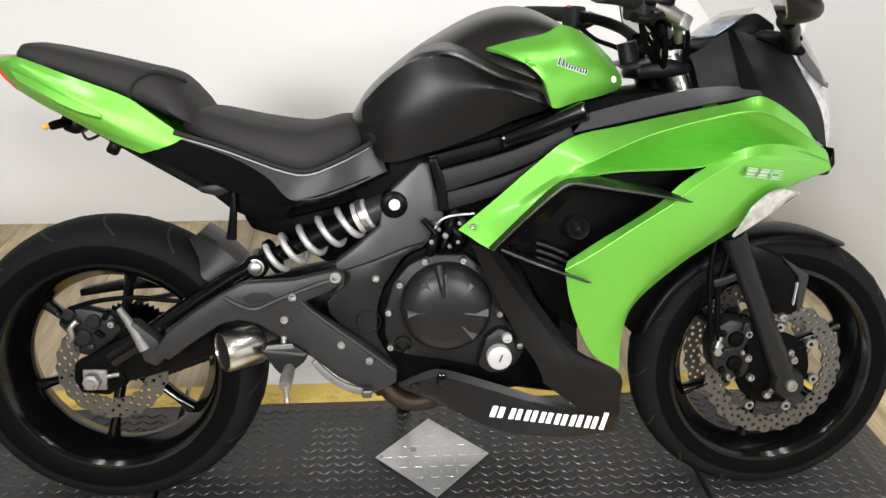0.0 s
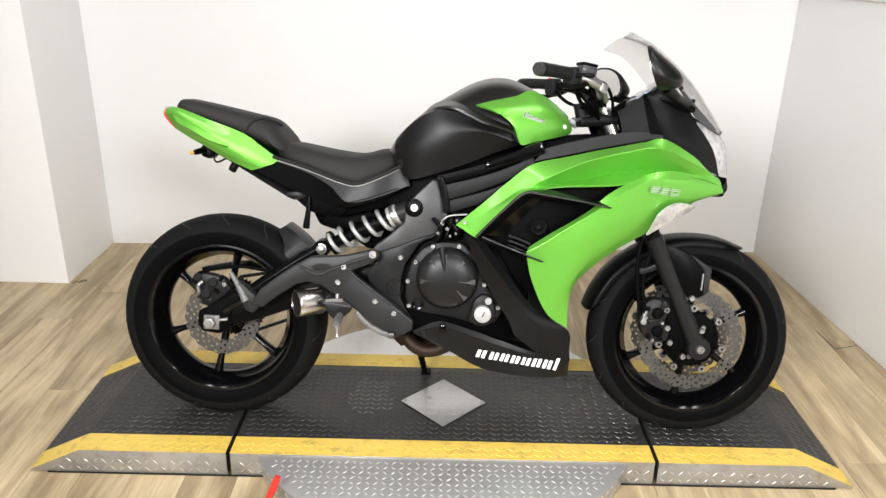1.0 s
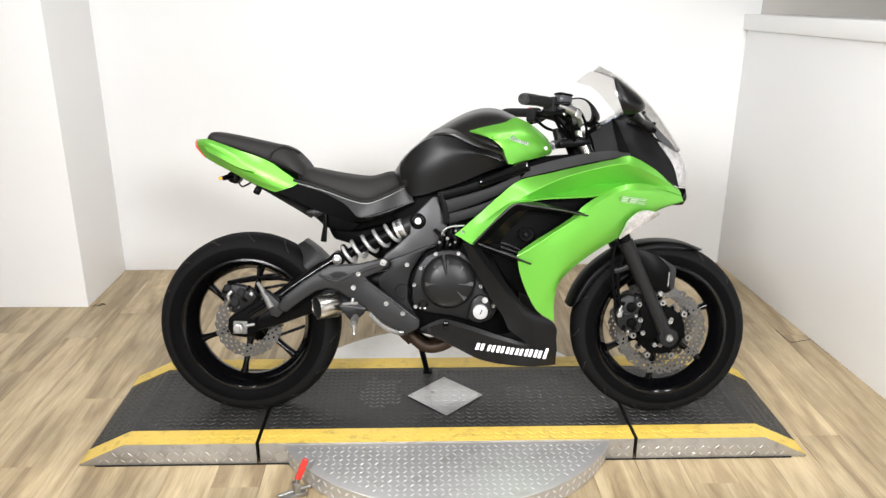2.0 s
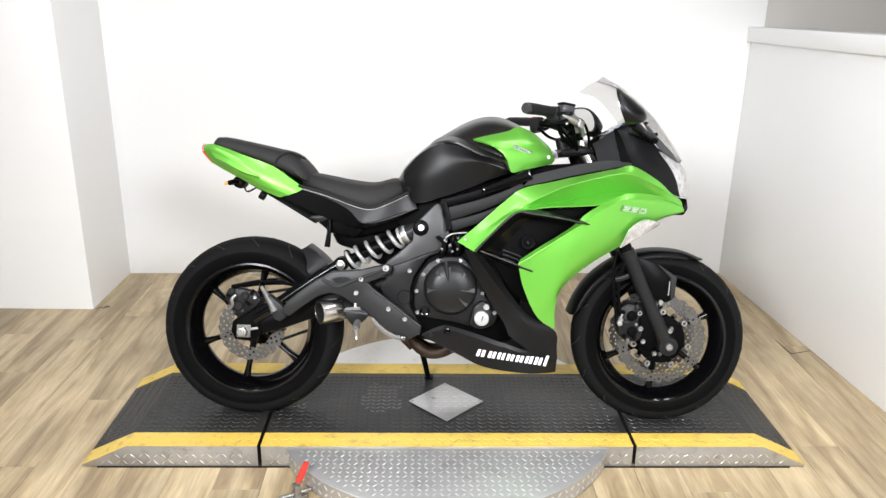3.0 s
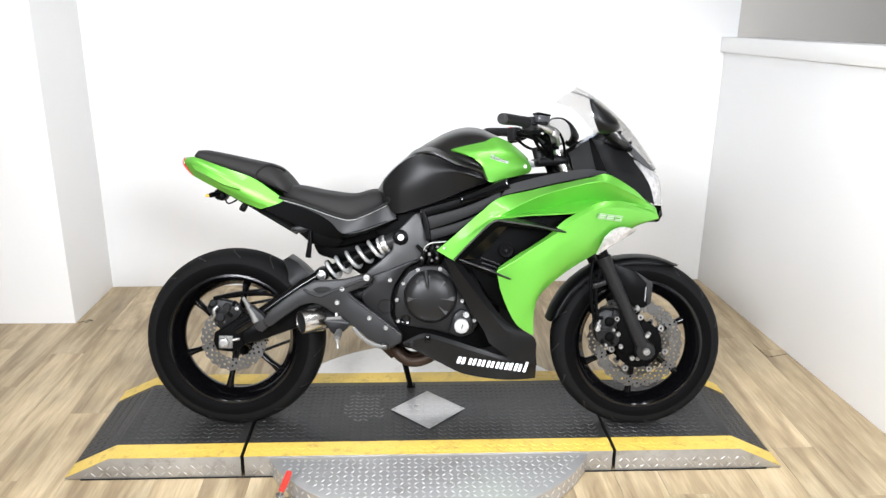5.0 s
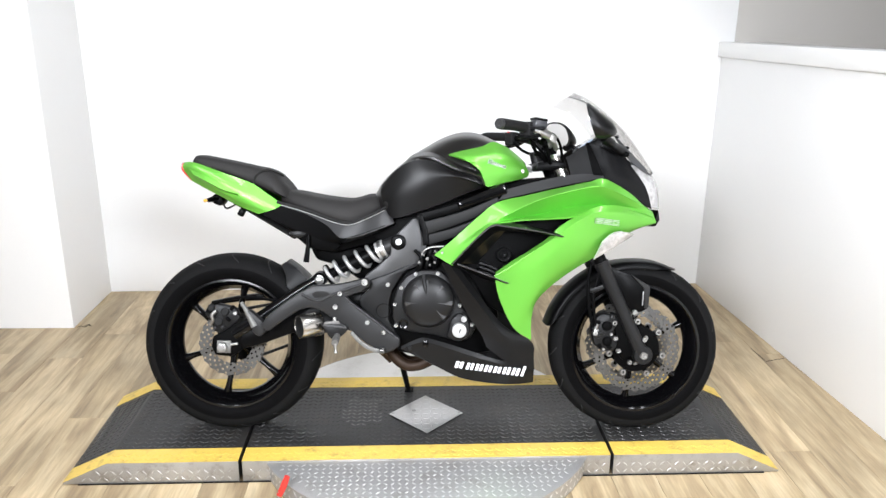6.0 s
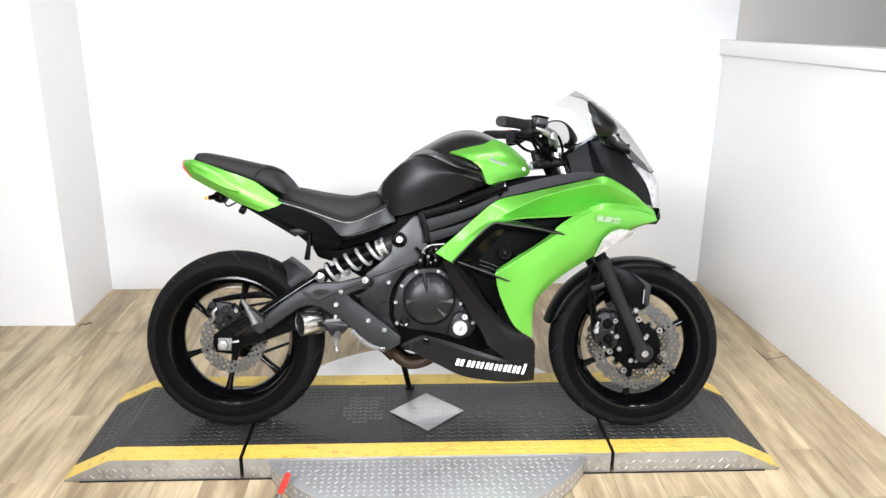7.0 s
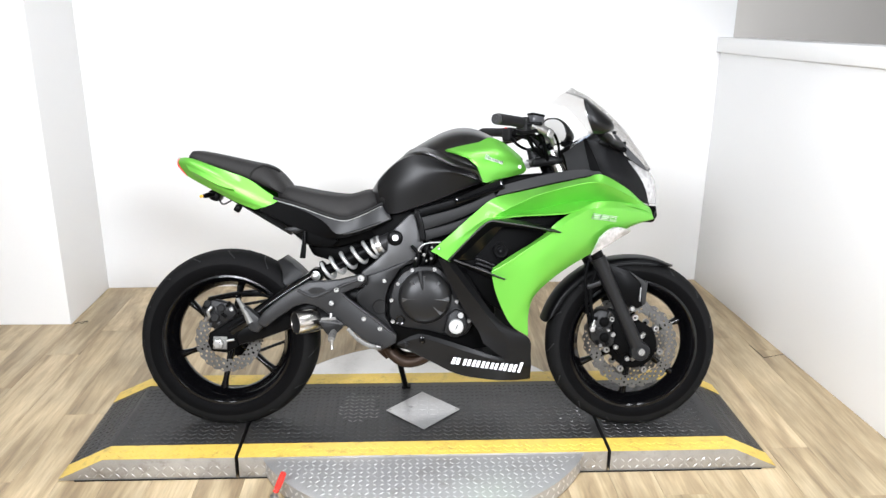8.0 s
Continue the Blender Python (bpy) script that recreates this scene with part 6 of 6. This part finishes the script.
# ---- raised treads ----
def treads(parent, name, inside, x0, x1, y0, y1, z, pitch, m, mat, size=0.0128, wide=0.0044, high=0.0022, rows=0.0, turn_by=45):
    """Lozenges over a region: chequered, or in zigzag rows where a row spacing is given."""
    verts, faces = [], []
    step = rows or pitch
    nx, ny = int((x1 - x0) / pitch), int((y1 - y0) / step)
    for i in range(nx):
        for j in range(ny):
            x, y = x0 + (i + 0.5) * pitch, y0 + (j + 0.5) * step
            if not inside(x, y):
                continue
            a = math.radians(turn_by if (i if rows else i + j) % 2 else -turn_by)
            c, s = math.cos(a), math.sin(a)
            n = len(verts)
            for lx, ly, lz in ((-size, 0, 0), (0, -wide, 0), (size, 0, 0), (0, wide, 0), (-size * 0.55, 0, high), (0, -wide * 0.35, high), (size * 0.55, 0, high), (0, wide * 0.35, high)):
                verts.append(m @ Vector((x + lx * c - ly * s, y + lx * s + ly * c, z + lz)))
            faces += [(n + a_, n + b_, n + b_ + 4, n + a_ + 4) for a_, b_ in ((0, 1), (1, 2), (2, 3), (3, 0))] + [(n + 4, n + 5, n + 6, n + 7)]
    me = bpy.data.meshes.new(name)
    me.from_pydata(verts, [], faces)
    me.materials.append(mat)
    ob = new(name, me)
    ob.parent = parent
    return tagged(ob, kind="stuff")


DIA = 0.135


def worn_patch(x, y):
    """Where a boot has polished the deck beside the diamond."""
    return ((x + 0.232) / 0.068) ** 4 + ((y - 0.030) / 0.100) ** 4 < 1.0 + 0.5 * math.sin(60 * x + 40 * y)


treads(platform, "deck_tread", lambda x, y: abs(x) + abs(y) > DIA + 0.012 and not worn_patch(x, y), -XJ + 0.010, XJ - 0.010, YN + YS + 0.004, YF - YS - 0.004, DECK_Z + 0.0003, 0.0188, Matrix.Identity(4), TREAD, 0.0116, 0.0034, 0.0022, 0.0250, 38)
treads(platform, "worn_tread", worn_patch, -XJ + 0.010, XJ - 0.010, YN + YS + 0.004, YF - YS - 0.004, DECK_Z + 0.0003, 0.0188, Matrix.Identity(4), WORN, 0.0116, 0.0034, 0.0022, 0.0250, 38)
treads(platform, "deck_tread", lambda x, y: True, -XB + 0.005, -XJ - 0.012, YN + YS + 0.004, YF - YS - 0.004, DECK_Z + 0.0003, 0.0188, Matrix.Identity(4), TREAD, 0.0116, 0.0034, 0.0022, 0.0250, 38)
treads(platform, "deck_tread", lambda x, y: True, XJ + 0.012, XB - 0.005, YN + YS + 0.004, YF - YS - 0.004, DECK_Z + 0.0003, 0.0188, Matrix.Identity(4), TREAD, 0.0116, 0.0034, 0.0022, 0.0250, 38)
slope = math.atan2(DECK_Z - 0.010, XT - XB)
for s in (-1, 1):
    m = Matrix.Translation((s * XB, 0, DECK_Z)) @ Matrix.Rotation(s * slope, 4, "Y")
    treads(platform, "deck_tread", lambda x, y: True, *((0.006, 0.158) if s > 0 else (-0.158, -0.006)), YN + YS + 0.004, YF - YS - 0.004, 0.0003, 0.0188, m, TREAD, 0.0116, 0.0034, 0.0022, 0.0250, 38)
front = Matrix.Translation((0, YN, 0)) @ Matrix.Rotation(math.pi / 2, 4, "X")
treads(platform, "skirt_tread", lambda x, z: z < (DECK_Z - 0.004) and (abs(x) < XB - 0.01 or z < DECK_Z - (abs(x) - XB) * 0.47 - 0.02) and abs(abs(x) - XJ) > 0.02, -XT + 0.03, XT - 0.03, 0.006, DECK_Z, 0.0, 0.0250, front, PLATE, 0.0110, 0.0024, 0.0016)
# edge stripes keep the treads of the plate below them, painted over
for y0, y1 in ((YN + 0.004, YN + YS - 0.004), (YF - YS + 0.004, YF - 0.004)):
    treads(platform, "stripe_tread", lambda x, y: abs(abs(x) - XJ) > 0.022, -XB, XB, y0, y1, DECK_Z + 0.0014, 0.0188, Matrix.Identity(4), YELLOW, 0.0116, 0.0034, 0.0016, 0.0250, 38)
treads(turn, "top_tread", lambda x, y: math.hypot(x, y) < 0.578 and y < YN + 0.005, -0.6, 0.6, -0.6, 0.6, DECK_Z - 0.0061, 0.0225, Matrix.Identity(4), BRIGHT, 0.0105, 0.0028, 0.0011)
# treads on the turned rim
verts, faces = [], []
for k in range(130):
    for j in range(2):
        a = 2 * math.pi * k / 130
        c, s = math.cos(a), math.sin(a)
        tilt = 1 if (k + j) % 2 else -1
        n = len(verts)
        for lx, lz, o in ((-0.009, -0.009 * tilt, 0), (0.003, -0.003 * tilt, 0), (0.009, 0.009 * tilt, 0), (-0.003, 0.003 * tilt, 0), (0, 0, 0.0016)):
            r = 0.5925 + o
            verts.append(((r * c - lx * s), (r * s + lx * c), 0.020 + 0.028 * j + lz))
        faces += [(n, n + 1, n + 4), (n + 1, n + 2, n + 4), (n + 2, n + 3, n + 4), (n + 3, n, n + 4)]
me = bpy.data.meshes.new("rim_tread")
me.from_pydata(verts, [], faces)
me.materials.append(BRIGHT)
ob = new("rim_tread", me)
ob.parent = turn
tagged(ob, kind="stuff")

# bare tread-plate diamond let into the deck
diamond = part("diamond_plate", plate([(-DIA, 0), (0, -DIA), (DIA, 0), (0, DIA)], 0.0, 0.003, 0.0006, m=pose(0, 0, DECK_Z + 0.0034, 90, 0, 0)), PLATE, platform, "bare aluminium diamond of tread plate screwed to the deck")
SIDE = DIA / math.sqrt(2) - 0.006
treads(diamond, "diamond_tread", lambda x, y: True, -SIDE, SIDE, -SIDE, SIDE, DECK_Z + 0.0062, 0.0250, pose(0, 0, 0, 0, 0, 45), PLATE, 0.0112, 0.0022, 0.0011)
for x in (-DIA + 0.014, DIA - 0.014):
    part("screw", lathe([(0, 0.001), (0.005, 0.001), (0.004, 0.0028), (0, 0.003)], pose(x, 0, DECK_Z + 0.0062, 90, 0, 0), 12), STEEL, diamond)
part("screw", lathe([(0.006, 0.0002), (0.0085, 0.0008), (0.006, 0.0010)], pose(-0.045, 0.02, DECK_Z + 0.0062, 90, 0, 0), 16), STEEL, diamond)

# ---- small marks of the room ----
part("foot_line", box(2.3, 0.004, 0.004, at(0, YN - 0.001, 0.003)), DARK, platform)
for y, z, a in ((0.50, 0.47, 30), (0.47, 0.44, 10), (-0.02, 0.36, -50)):
    sc = part("scuff", ribbon([(0, 0), (0.016, 0.004), (0.028, -0.004)], 0.003, 0, -0.001, 0, 6), SHADE_AND_SCUFF, half, "grey scuff")
    sc.matrix_world = Matrix.Translation((1.575 + (1.6 - y) * 0.0676 - 0.0, y, z)) @ pose(0, 0, 0, a, 0, -86)

scrap = thing("cable_scrap", pose(-1.655, 1.045, 0.0025, 0, 0, 20), "tiny dark scrap of wire lying on the floor by the wall", "scrap")
part("wire", tube([(-0.03, 0, 0), (-0.012, 0.012, 0.001), (0.004, -0.006, 0), (0.020, 0.008, 0.001), (0.034, 0.0, 0)], 0.0014, 24, 6), DARK, scrap)
part("wire", tube([(0.002, 0.010, 0), (0.016, 0.020, 0.001), (0.030, 0.014, 0)], 0.0012, 12, 6), DARK, scrap)

# seam of a plank cut in beside the half wall
tagged(new("plank_seam", mesh_of(tube([(1.510, 0.722, 0.0008), (1.520, 0.586, 0.0008), (1.640, 0.623, 0.0008)], 0.0013, 8, 4, smooth=False), "plank_seam", DARK)), "dark seam").parent = floor
bpy.data.objects["plank_seam"].matrix_world = Matrix.Identity(4)

# ---- floor planks ----
rng = random.Random(5)
PW, PL = 0.152, 1.22
plank_mesh = mesh_of(box(PW - 0.0006, PL - 0.0006, 0.006, bevel=0.0008, seg=1), "plank", PLANK)
vr, fr = [], []
for i in range(47):
    x = -3.2 + PW * (i + 0.5)
    off = rng.random() * PL
    for j in range(8):
        lo, hi = max(-6.12, -6.5 + off + PL * (j - 1)), min(1.60, -6.5 + off + PL * j)
        if hi - lo < 0.05:
            continue
        y, part_of = (lo + hi) / 2, (hi - lo) / PL
        if -3.2 < x < 1.85 and y > -3.3:
            ob = new("plank", plank_mesh)
            ob.parent = floor
            ob.matrix_world = pose(x, y, -0.003) @ Matrix.Diagonal((1, part_of, 1, 1))
        else:
            n = len(vr)
            w_, l_ = PW / 2 - 0.0006, PL * part_of / 2 - 0.0006
            vr += [(x - w_, y - l_, 0), (x + w_, y - l_, 0), (x + w_, y + l_, 0), (x - w_, y + l_, 0)]
            fr.append((n, n + 1, n + 2, n + 3))
me = bpy.data.meshes.new("far_planks")
me.from_pydata(vr, [], fr)
me.materials.append(PLANK)
ob = new("far_planks", me)
ob.parent = floor
ob.matrix_world = Matrix.Identity(4)
tagged(ob, kind="stuff")
